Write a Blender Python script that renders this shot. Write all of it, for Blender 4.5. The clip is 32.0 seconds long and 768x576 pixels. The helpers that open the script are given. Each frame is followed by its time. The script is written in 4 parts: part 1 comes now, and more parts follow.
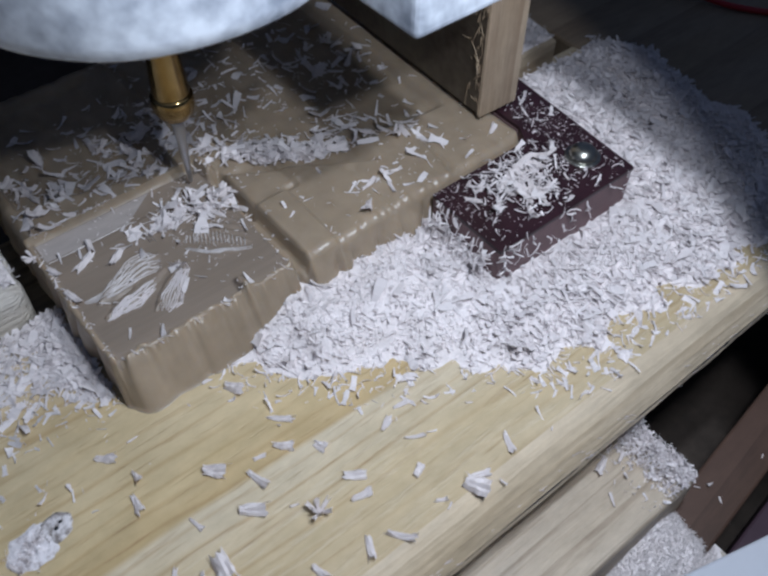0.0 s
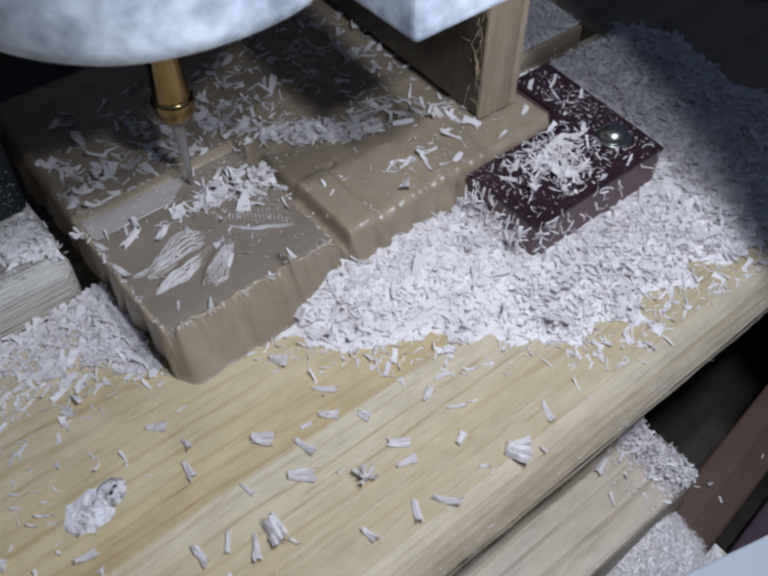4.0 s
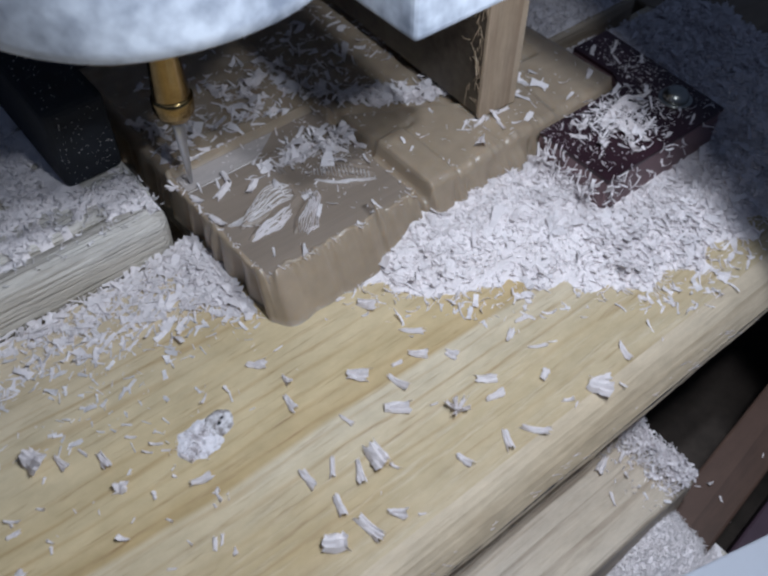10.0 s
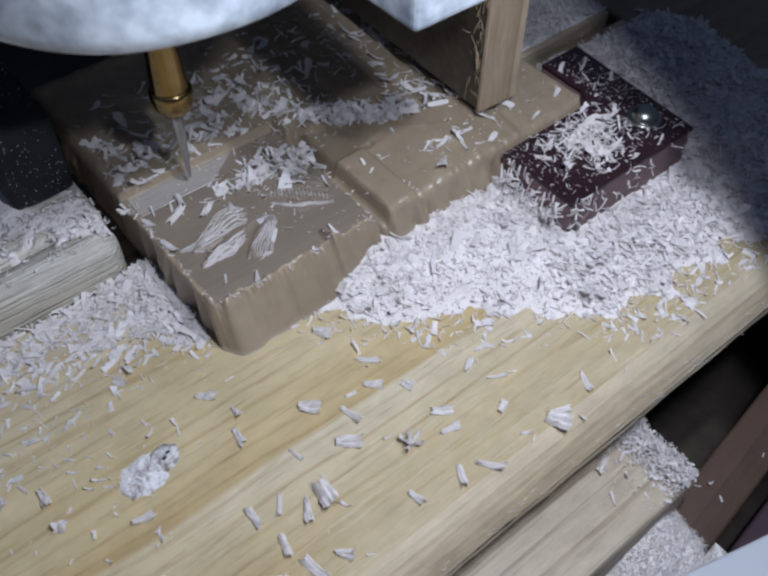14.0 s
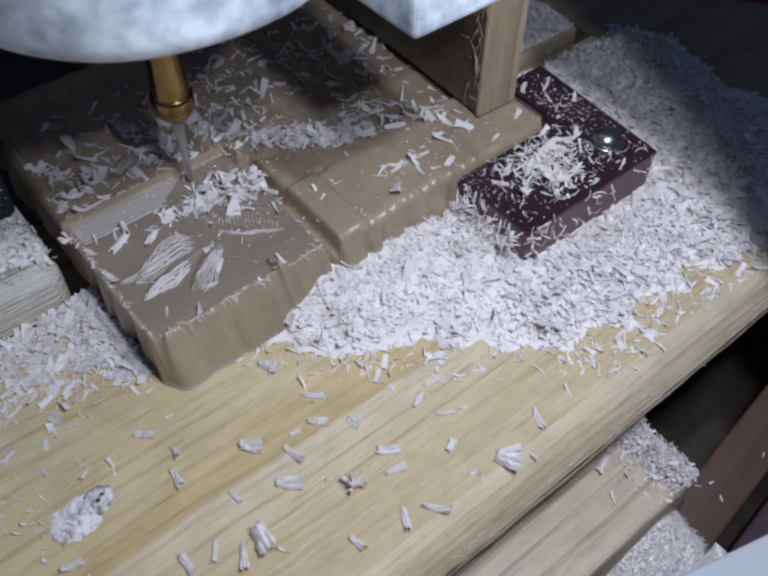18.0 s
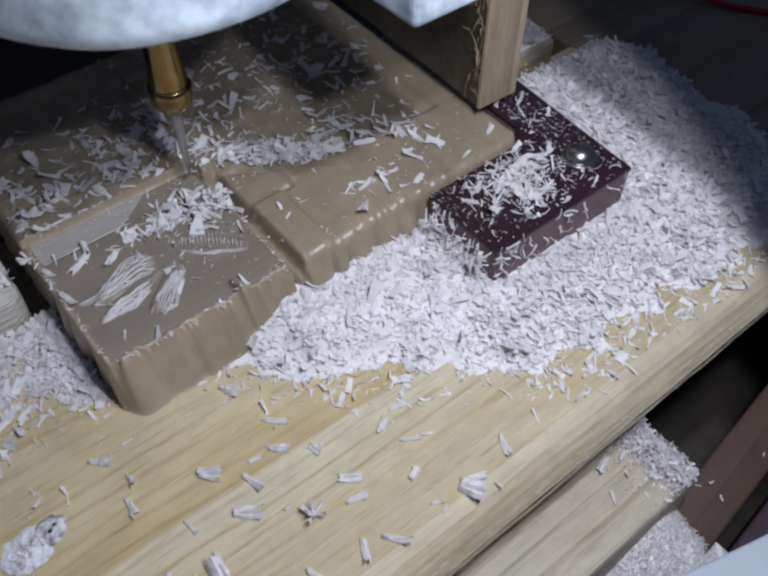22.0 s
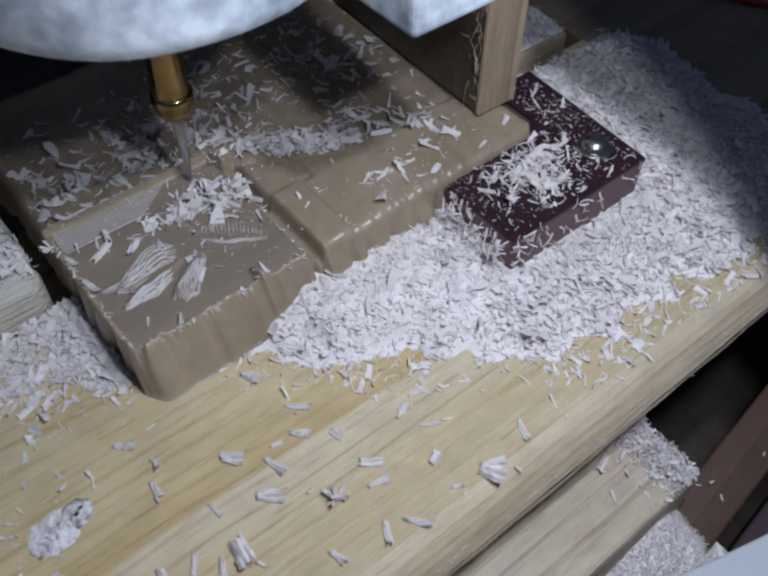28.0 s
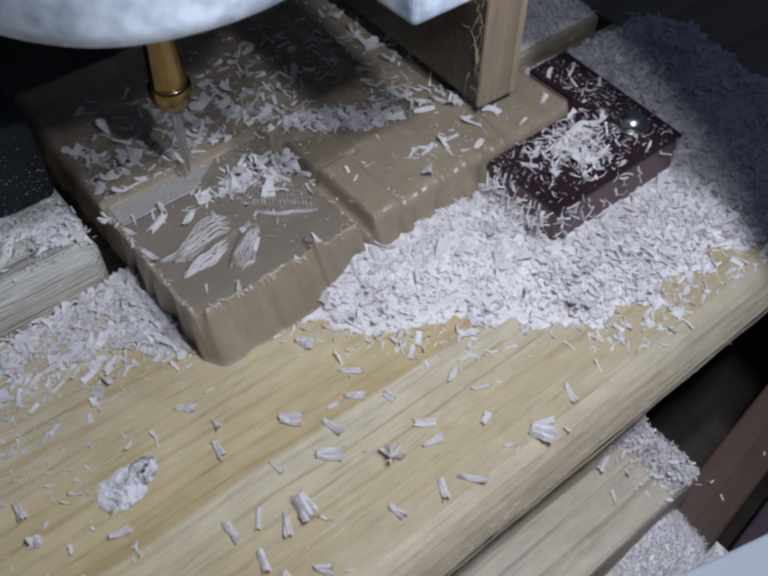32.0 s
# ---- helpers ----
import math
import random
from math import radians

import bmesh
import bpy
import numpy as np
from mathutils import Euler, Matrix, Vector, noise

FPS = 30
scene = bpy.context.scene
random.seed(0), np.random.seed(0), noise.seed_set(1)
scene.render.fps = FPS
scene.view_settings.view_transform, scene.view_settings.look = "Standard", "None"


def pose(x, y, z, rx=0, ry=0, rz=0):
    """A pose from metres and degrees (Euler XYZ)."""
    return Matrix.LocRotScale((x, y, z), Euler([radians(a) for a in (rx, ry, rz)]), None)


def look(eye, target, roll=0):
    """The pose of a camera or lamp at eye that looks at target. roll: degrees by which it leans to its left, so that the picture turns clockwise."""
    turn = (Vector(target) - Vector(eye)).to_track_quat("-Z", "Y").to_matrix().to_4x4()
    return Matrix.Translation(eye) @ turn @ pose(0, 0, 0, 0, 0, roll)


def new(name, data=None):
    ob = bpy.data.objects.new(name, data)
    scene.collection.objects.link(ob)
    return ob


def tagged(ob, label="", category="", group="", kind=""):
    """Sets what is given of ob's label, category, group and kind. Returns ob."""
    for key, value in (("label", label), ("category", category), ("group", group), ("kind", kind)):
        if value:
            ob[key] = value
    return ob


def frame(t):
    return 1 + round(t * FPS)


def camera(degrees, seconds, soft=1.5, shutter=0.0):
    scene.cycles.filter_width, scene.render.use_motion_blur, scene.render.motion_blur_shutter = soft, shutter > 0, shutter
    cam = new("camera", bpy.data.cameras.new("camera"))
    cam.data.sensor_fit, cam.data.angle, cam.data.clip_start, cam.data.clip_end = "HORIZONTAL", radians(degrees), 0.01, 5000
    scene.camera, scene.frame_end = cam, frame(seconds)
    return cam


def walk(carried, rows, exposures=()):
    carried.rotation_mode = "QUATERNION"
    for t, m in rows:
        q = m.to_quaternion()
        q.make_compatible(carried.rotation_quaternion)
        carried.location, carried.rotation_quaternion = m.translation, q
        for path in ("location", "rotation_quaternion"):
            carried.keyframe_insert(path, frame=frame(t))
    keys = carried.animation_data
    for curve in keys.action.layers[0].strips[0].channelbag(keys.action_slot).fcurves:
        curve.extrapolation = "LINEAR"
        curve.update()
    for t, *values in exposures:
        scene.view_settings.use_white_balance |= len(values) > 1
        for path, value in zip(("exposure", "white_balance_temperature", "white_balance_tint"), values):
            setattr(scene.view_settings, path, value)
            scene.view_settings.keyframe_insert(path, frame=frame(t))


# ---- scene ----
MM = 0.001
cam = camera(49.37, 32.0, soft=2.6)
cam.data.dof.use_dof = True
cam.data.dof.focus_distance, cam.data.dof.aperture_fstop = 0.208, 26.0

# ---- camera: held on a stand, sagging by a hair over the clip ----
EYE = Vector((0.0, 0.0, 0.16))
AXES = Matrix(((0.7767, 0.4791, -0.4088), (-0.6298, 0.5993, -0.4942), (0.0082, 0.6413, 0.7672)))


def held(t):
    k = t / 32.0
    sag = Matrix.Rotation(0.00205 * k, 4, "Y") @ Matrix.Rotation(-0.0029 * k, 4, "X")
    return Matrix.Translation(EYE) @ AXES.to_4x4() @ sag


walk(cam, [(t, held(t)) for t in (0.0, 8.0, 16.0, 24.0, 32.0)], exposures=((0.0, 0.0), (20.5, 0.0), (22.2, 0.0), (23.2, -0.15), (32.0, -0.15)))

# ---- light: a lamp head with three bulbs beside the camera, a dim room ----
world = bpy.data.worlds.new("dim_room")
world.use_nodes = True
scene.world = world
world.node_tree.nodes["Background"].inputs[0].default_value = (0.42, 0.58, 1.0, 1)
world.node_tree.nodes["Background"].inputs[1].default_value = 0.078


def bulb(place, beam, watts, half, radius):
    lamp = bpy.data.lights.new("bulb", "SPOT")
    lamp.energy, lamp.shadow_soft_size = watts, radius
    lamp.color = (0.79, 0.868, 1.0)
    lamp.spot_size, lamp.spot_blend = radians(2 * half), 0.03
    ob = new("bulb", lamp)
    ob.matrix_world = look(Vector(place), Vector(place) + Vector(beam))


bulb((0.066, 0.004, 0.175), (-0.457, 0.324, -0.829), 0.46, 57.0, 0.0045)
bulb((0.064, 0.008, 0.215), (-0.452, 0.499, -0.739), 0.51, 57.0, 0.006)
bulb((0.108, 0.03, 0.195), (-0.627, 0.25, -0.738), 0.66, 57.0, 0.004)


# ---- materials ----
def mat(name, colour, rough=0.6, metal=0.0, through_light=0.0, spread=0.12, size=60.0, bump=0.0, bump_size=900.0, stretch=(1, 1, 1), second=None, sub=0.0, coat=0.0, jitter=0.0, amount=None):
    """A surface with colour varied at two scales, and fine relief."""
    m = bpy.data.materials.new(name)
    m.use_nodes = True
    nt = m.node_tree
    b = nt.nodes["Principled BSDF"]
    tc = nt.nodes.new("ShaderNodeTexCoord")
    mp = nt.nodes.new("ShaderNodeMapping")
    mp.inputs["Scale"].default_value = stretch
    nt.links.new(tc.outputs["Object"], mp.inputs[0])
    n1, n2 = nt.nodes.new("ShaderNodeTexNoise"), nt.nodes.new("ShaderNodeTexNoise")
    n1.inputs["Scale"].default_value, n2.inputs["Scale"].default_value = size, size * 9
    n1.inputs["Detail"].default_value, n2.inputs["Detail"].default_value = 5, 3
    for n in (n1, n2):
        nt.links.new(mp.outputs[0], n.inputs["Vector"])
    add = nt.nodes.new("ShaderNodeMath")
    add.operation = "MULTIPLY_ADD"
    nt.links.new(n2.outputs[0], add.inputs[0])
    add.inputs[1].default_value = 0.45
    nt.links.new(n1.outputs[0], add.inputs[2])
    ramp = nt.nodes.new("ShaderNodeValToRGB")
    ramp.color_ramp.elements[0].position, ramp.color_ramp.elements[1].position = 0.45, 1.0
    dark = [c * (1 - spread) for c in colour]
    lite = second or [min(1, c * (1 + spread)) for c in colour]
    ramp.color_ramp.elements[0].color, ramp.color_ramp.elements[1].color = (*dark, 1), (*lite, 1)
    if amount:
        ramp.color_ramp.elements[0].position, ramp.color_ramp.elements[1].position = amount
    nt.links.new(add.outputs[0], ramp.inputs[0])
    out = ramp.outputs[0]
    if jitter:
        info = nt.nodes.new("ShaderNodeNewGeometry")
        hsv = nt.nodes.new("ShaderNodeHueSaturation")
        rng = nt.nodes.new("ShaderNodeMapRange")
        rng.inputs["To Min"].default_value, rng.inputs["To Max"].default_value = 1 - jitter, 1 + jitter * 0.4
        nt.links.new(info.outputs["Random Per Island"], rng.inputs[0])
        nt.links.new(rng.outputs[0], hsv.inputs["Value"])
        nt.links.new(out, hsv.inputs["Color"])
        out = hsv.outputs[0]
    nt.links.new(out, b.inputs["Base Color"])
    b.inputs["Roughness"].default_value, b.inputs["Metallic"].default_value = rough, metal
    b.inputs["Coat Weight"].default_value = coat
    if sub:
        b.inputs["Subsurface Weight"].default_value = sub
        b.inputs["Subsurface Radius"].default_value = (1.0, 0.75, 0.5)
        b.inputs["Subsurface Scale"].default_value = 0.0015
    if through_light:
        thin, both = nt.nodes.new("ShaderNodeBsdfTranslucent"), nt.nodes.new("ShaderNodeMixShader")
        nt.links.new(out, thin.inputs["Color"])
        both.inputs[0].default_value = through_light
        nt.links.new(b.outputs[0], both.inputs[1])
        nt.links.new(thin.outputs[0], both.inputs[2])
        nt.links.new(both.outputs[0], nt.nodes["Material Output"].inputs["Surface"])
    if bump:
        n3 = nt.nodes.new("ShaderNodeTexNoise")
        n3.inputs["Scale"].default_value, n3.inputs["Detail"].default_value = bump_size, 4
        nt.links.new(mp.outputs[0], n3.inputs["Vector"])
        bp = nt.nodes.new("ShaderNodeBump")
        bp.inputs["Strength"].default_value, bp.inputs["Distance"].default_value = bump, 0.0004
        nt.links.new(n3.outputs[0], bp.inputs["Height"])
        nt.links.new(bp.outputs[0], b.inputs["Normal"])
    return m


def wood(name, light, dark, rings=55.0, tilt=0.0, rough=0.55, fine=0.35, bump=0.35, grain=(0.06, 1.0, 1.0), stain=(0.88, 0.82, 0.70)):
    """Sawn softwood: growth bands along x that wander, and fine fibres."""
    m = bpy.data.materials.new(name)
    m.use_nodes = True
    nt = m.node_tree
    b = nt.nodes["Principled BSDF"]
    tc, mp = nt.nodes.new("ShaderNodeTexCoord"), nt.nodes.new("ShaderNodeMapping")
    mp.inputs["Scale"].default_value = grain
    mp.inputs["Rotation"].default_value = (0, 0, tilt)
    nt.links.new(tc.outputs["Object"], mp.inputs[0])
    wander = nt.nodes.new("ShaderNodeTexNoise")
    wander.inputs["Scale"].default_value, wander.inputs["Detail"].default_value = rings, 4
    wander.inputs["Distortion"].default_value = 1.0
    nt.links.new(mp.outputs[0], wander.inputs["Vector"])
    band = nt.nodes.new("ShaderNodeTexWave")
    band.wave_type, band.bands_direction, band.wave_profile = "BANDS", "Y", "SAW"
    band.inputs["Scale"].default_value = rings * 0.35
    band.inputs["Distortion"].default_value, band.inputs["Detail"].default_value, band.inputs["Detail Scale"].default_value = 3.0, 3, 1.2
    nt.links.new(mp.outputs[0], band.inputs["Vector"])
    fib = nt.nodes.new("ShaderNodeTexNoise")
    fib.inputs["Scale"].default_value, fib.inputs["Detail"].default_value = 1100, 4
    nt.links.new(mp.outputs[0], fib.inputs["Vector"])
    mix = nt.nodes.new("ShaderNodeMath")
    mix.operation = "MULTIPLY_ADD"
    nt.links.new(band.outputs["Fac"], mix.inputs[0])
    mix.inputs[1].default_value = 0.45
    nt.links.new(wander.outputs[0], mix.inputs[2])
    mix2 = nt.nodes.new("ShaderNodeMath")
    mix2.operation = "MULTIPLY_ADD"
    nt.links.new(fib.outputs[0], mix2.inputs[0])
    mix2.inputs[1].default_value = fine
    nt.links.new(mix.outputs[0], mix2.inputs[2])
    ramp = nt.nodes.new("ShaderNodeValToRGB")
    span = nt.nodes.new("ShaderNodeMapRange")
    span.inputs["From Min"].default_value, span.inputs["From Max"].default_value = 0.40 + fine * 0.38, 1.05 + fine * 0.62
    ramp.color_ramp.elements[0].position, ramp.color_ramp.elements[1].position = 0.0, 1.0
    ramp.color_ramp.elements[0].color, ramp.color_ramp.elements[1].color = (*light, 1), (*dark, 1)
    mid = ramp.color_ramp.elements.new(0.52)
    mid.color = (*[a * 0.82 + c * 0.18 for a, c in zip(light, dark)], 1)
    nt.links.new(mix2.outputs[0], span.inputs[0])
    nt.links.new(span.outputs[0], ramp.inputs[0])
    patch, blend = nt.nodes.new("ShaderNodeTexNoise"), nt.nodes.new("ShaderNodeMix")
    patch.inputs["Scale"].default_value, patch.inputs["Detail"].default_value = 26, 3
    pmap = nt.nodes.new("ShaderNodeMapping")
    pmap.inputs["Scale"].default_value = tuple(max(g, 0.25) for g in grain)
    nt.links.new(tc.outputs["Object"], pmap.inputs[0])
    nt.links.new(pmap.outputs[0], patch.inputs["Vector"])
    prange = nt.nodes.new("ShaderNodeMapRange")
    prange.inputs["From Min"].default_value, prange.inputs["From Max"].default_value = 0.42, 0.62
    prange.inputs["To Max"].default_value = 0.75
    nt.links.new(patch.outputs[0], prange.inputs[0])
    mott, mrange, shade = nt.nodes.new("ShaderNodeTexNoise"), nt.nodes.new("ShaderNodeMapRange"), nt.nodes.new("ShaderNodeMix")
    mott.inputs["Scale"].default_value, mott.inputs["Detail"].default_value, mott.inputs["Roughness"].default_value = 240, 6, 0.7
    smap = nt.nodes.new("ShaderNodeMapping")
    smap.inputs["Scale"].default_value = tuple(max(g, 0.4) for g in grain)
    nt.links.new(tc.outputs["Object"], smap.inputs[0])
    nt.links.new(smap.outputs[0], mott.inputs["Vector"])
    mrange.inputs["From Min"].default_value, mrange.inputs["From Max"].default_value = 0.3, 0.7
    mrange.inputs["To Min"].default_value, mrange.inputs["To Max"].default_value = 0.83, 1.14
    nt.links.new(mott.outputs[0], mrange.inputs[0])
    shade.data_type, shade.blend_type = "RGBA", "MULTIPLY"
    shade.inputs[0].default_value = 1.0
    nt.links.new(ramp.outputs[0], shade.inputs[6])
    nt.links.new(mrange.outputs[0], shade.inputs[7])
    blend.data_type, blend.blend_type = "RGBA", "MULTIPLY"
    nt.links.new(prange.outputs[0], blend.inputs[0])
    nt.links.new(shade.outputs[2], blend.inputs[6])
    blend.inputs[7].default_value = (*stain, 1)
    nt.links.new(blend.outputs[2], b.inputs["Base Color"])
    b.inputs["Roughness"].default_value = rough
    bp = nt.nodes.new("ShaderNodeBump")
    bp.inputs["Strength"].default_value, bp.inputs["Distance"].default_value = bump, 0.0005
    nt.links.new(mix2.outputs[0], bp.inputs["Height"])
    nt.links.new(bp.outputs[0], b.inputs["Normal"])
    return m


def board_face(name):
    """A planed pine face: yellow heartwood, paler coarse sapwood towards the front edge, thin brown growth lines along x."""
    m = bpy.data.materials.new(name)
    m.use_nodes = True
    nt = m.node_tree
    b = nt.nodes["Principled BSDF"]

    def node(kind, **sockets):
        n = nt.nodes.new("ShaderNode" + kind)
        for key, v in sockets.items():
            n.inputs[key].default_value = v
        return n

    def math_node(op, a, c, third=None):
        n = nt.nodes.new("ShaderNodeMath")
        n.operation = op
        for q, v in enumerate((a, c, third)):
            if v is None:
                continue
            if isinstance(v, (int, float)):
                n.inputs[q].default_value = v
            else:
                nt.links.new(v, n.inputs[q])
        return n.outputs[0]

    def noise_at(scale, stretch, detail=4, rough=0.55):
        mp, n = node("Mapping", Scale=stretch), node("TexNoise", Scale=scale, Detail=detail, Roughness=rough)
        nt.links.new(tc.outputs["Object"], mp.inputs[0])
        nt.links.new(mp.outputs[0], n.inputs["Vector"])
        return n.outputs[0]

    def ramp(value, stops):
        n = nt.nodes.new("ShaderNodeValToRGB")
        e = n.color_ramp.elements
        e[0].position, e[1].position = stops[0][0], stops[-1][0]
        e[0].color, e[1].color = (*stops[0][1], 1), (*stops[-1][1], 1)
        for p, c in stops[1:-1]:
            e.new(p).color = (*c, 1)
        nt.links.new(value, n.inputs[0])
        return n.outputs[0]

    def blend(kind, fac, a, c):
        n = nt.nodes.new("ShaderNodeMix")
        n.data_type, n.blend_type = "RGBA", kind
        for key, v in ((0, fac), (6, a), (7, c)):
            if isinstance(v, (int, float)):
                n.inputs[key].default_value = v
            elif isinstance(v, tuple):
                n.inputs[key].default_value = (*v, 1)
            else:
                nt.links.new(v, n.inputs[key])
        return n.outputs[2]

    tc, sep = nt.nodes.new("ShaderNodeTexCoord"), nt.nodes.new("ShaderNodeSeparateXYZ")
    nt.links.new(tc.outputs["Object"], sep.inputs[0])
    x, y = sep.outputs[0], sep.outputs[1]
    sway = noise_at(9.0, (1.0, 2.0, 1.0), 3)
    v = math_node("MULTIPLY_ADD", math_node("SUBTRACT", sway, 0.5), 0.007, y)
    v = math_node("MULTIPLY_ADD", x, 0.030, v)
    depth = math_node("MULTIPLY_ADD", v, 10.0, -0.40)
    tone = ramp(depth, ((0.02, (0.535, 0.445, 0.32)), (0.13, (0.54, 0.445, 0.295)), (0.24, (0.55, 0.445, 0.275)), (0.412, (0.67, 0.58, 0.425)), (0.426, (0.52, 0.39, 0.205)), (0.50, (0.62, 0.495, 0.29)), (0.72, (0.66, 0.555, 0.37)), (0.98, (0.66, 0.565, 0.42))))
    # growth lines, thin and unevenly spaced
    warp = math_node("MULTIPLY_ADD", math_node("SUBTRACT", noise_at(70.0, (0.10, 1.0, 1.0), 3), 0.5), 0.009, v)
    wave = math_node("SINE", math_node("MULTIPLY", warp, 1450.0), 0)
    thin = math_node("POWER", math_node("MULTIPLY_ADD", wave, 0.5, 0.5), 9.0)
    faint = math_node("MULTIPLY", thin, math_node("MULTIPLY_ADD", noise_at(40.0, (0.12, 1.0, 1.0), 3), 2.6, -1.0))
    faint = math_node("MAXIMUM", faint, 0.0)
    tone = blend("MULTIPLY", math_node("MINIMUM", faint, 0.9), tone, (0.66, 0.52, 0.36))
    # short dark pores and pale torn fibres
    pore = ramp(noise_at(900.0, (0.07, 1.0, 1.0), 3, 0.65), ((0.56, (0.0, 0.0, 0.0)), (0.72, (1.0, 1.0, 1.0))))
    tone = blend("MULTIPLY", math_node("MULTIPLY", pore, 0.55), tone, (0.62, 0.50, 0.36))
    coarse = ramp(depth, ((0.36, (1.0, 1.0, 1.0)), (0.43, (0.12, 0.12, 0.12))))
    torn = ramp(noise_at(520.0, (0.10, 1.0, 1.0), 5, 0.7), ((0.52, (0.0, 0.0, 0.0)), (0.70, (1.0, 1.0, 1.0))))
    torn = math_node("MULTIPLY", torn, coarse)
    tone = blend("MIX", math_node("MULTIPLY", torn, 0.45), tone, (0.74, 0.66, 0.52))
    stain = ramp(noise_at(24.0, (0.30, 1.0, 1.0), 4), ((0.44, (1.0, 1.0, 1.0)), (0.66, (0.84, 0.75, 0.56))))
    tone = blend("MULTIPLY", 0.75, tone, stain)
    soil = ramp(noise_at(150.0, (0.5, 1.0, 1.0), 6, 0.7), ((0.32, (0.84, 0.83, 0.80)), (0.66, (1.08, 1.07, 1.06))))
    tone = blend("MULTIPLY", 1.0, tone, soil)
    nt.links.new(tone, b.inputs["Base Color"])
    b.inputs["Roughness"].default_value = 0.52
    relief = math_node("MULTIPLY_ADD", torn, 0.6, math_node("MULTIPLY_ADD", pore, -0.4, math_node("MULTIPLY", faint, -0.3)))
    bp = node("Bump", Strength=0.7, Distance=0.0003)
    nt.links.new(relief, bp.inputs["Height"])
    nt.links.new(bp.outputs[0], b.inputs["Normal"])
    return m


PINE = board_face("yellow_pine")
BEAMWOOD = wood("dull_pine", (0.54, 0.46, 0.36), (0.30, 0.23, 0.165), rings=150, fine=0.9, bump=0.8)
EDGE = wood("worn_pine", (0.60, 0.50, 0.365), (0.46, 0.365, 0.25), rings=60, fine=1.0, bump=0.6)
GREY = wood("weathered_pine", (0.68, 0.645, 0.585), (0.31, 0.265, 0.22), rings=80, fine=1.2, bump=1.8)
RAW = wood("raw_edge", (0.46, 0.36, 0.26), (0.31, 0.225, 0.155), rings=160, fine=0.6, grain=(1.0, 1.0, 0.06))
RESIN = mat("tan_resin", (0.345, 0.272, 0.197), 0.33, spread=0.22, size=28, bump=0.12, bump_size=260, sub=0.5)
CARVED = mat("carved_resin", (0.27, 0.217, 0.172), 0.45, spread=0.20, size=45, bump=0.08, bump_size=500, stretch=(0.15, 1.6, 1), sub=0.2)
LAMINATE = mat("dark_red_laminate", (0.032, 0.013, 0.018), 0.32, spread=0.35, size=120, bump=0.08)
CORE = mat("laminate_edge", (0.20, 0.125, 0.13), 0.6, spread=0.15, size=150, bump=0.15)
SHAVE = mat("white_shavings", (0.94, 0.895, 0.895), 0.5, spread=0.05, size=200, bump=0.2, jitter=0.10, through_light=0.28)
CHIP = mat("pale_flakes", (0.87, 0.81, 0.80), 0.5, spread=0.08, size=300, bump=0.2, jitter=0.1, through_light=0.2)
MOUND = mat("white_dust", (0.87, 0.815, 0.81), 0.9, spread=0.10, size=400, bump=0.9, bump_size=1500)
WHITE = mat("dusty_white_plastic", (0.34, 0.39, 0.48), 0.7, spread=0.2, size=30, bump=0.4, bump_size=150, second=(0.80, 0.87, 0.96), amount=(0.50, 0.80))
BRASS = mat("brass", (0.32, 0.225, 0.10), 0.22, 1.0, spread=0.3, size=220)
STEEL = mat("steel", (0.56, 0.57, 0.59), 0.33, 1.0, spread=0.08, size=300)
ZINC = mat("zinc_plated_steel", (0.42, 0.42, 0.38), 0.30, 1.0, spread=0.25, size=250, bump=0.15)
BLACK = mat("black_block", (0.010, 0.013, 0.018), 0.8, spread=0.5, size=200, bump=0.3)
BROWN = wood("brown_rail", (0.10, 0.058, 0.042), (0.055, 0.031, 0.023), rings=60)
# pine with the shade beyond the beam put into its colour
ENDWOOD = wood("shade_dark_pine", (0.33, 0.26, 0.19), (0.21, 0.155, 0.11), rings=40, fine=0.6, bump=0.4)
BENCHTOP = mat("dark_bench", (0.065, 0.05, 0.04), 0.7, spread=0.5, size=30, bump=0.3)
PURPLE = mat("dark_purple_plastic", (0.05, 0.028, 0.04), 0.5, spread=0.2, size=60)
SHEET = mat("white_sheet", (0.55, 0.58, 0.64), 0.55, spread=0.03, size=40)
FRESH = mat("freshly_cut_resin", (0.43, 0.385, 0.36), 0.6, spread=0.12, size=150, bump=0.4, bump_size=700, stretch=(1, 4, 1))
KNOTWOOD = mat("knot_wood", (0.27, 0.21, 0.175), 0.85, spread=0.4, size=520, bump=1.0, bump_size=1400, second=(0.80, 0.77, 0.78), amount=(0.55, 0.85))
KNOT = mat("dusty_knot", (0.30, 0.20, 0.17), 0.9, spread=0.4, size=260, bump=0.9, bump_size=900, second=(0.80, 0.77, 0.79), amount=(0.50, 0.76))
PANEL = mat("brown_panel", (0.075, 0.052, 0.038), 0.55, spread=0.35, size=40, bump=0.2, second=(0.16, 0.13, 0.09))
RIB = mat("dusted_resin_ribs", (0.62, 0.57, 0.55), 0.6, spread=0.25, size=220, bump=0.3, second=(0.90, 0.87, 0.87))
FLAT = mat("dull_white_flakes", (0.80, 0.76, 0.755), 0.6, spread=0.12, size=200, bump=0.3, jitter=0.2, through_light=0.12)
REDWIRE = mat("red_insulation", (0.45, 0.02, 0.03), 0.4, spread=0.1)


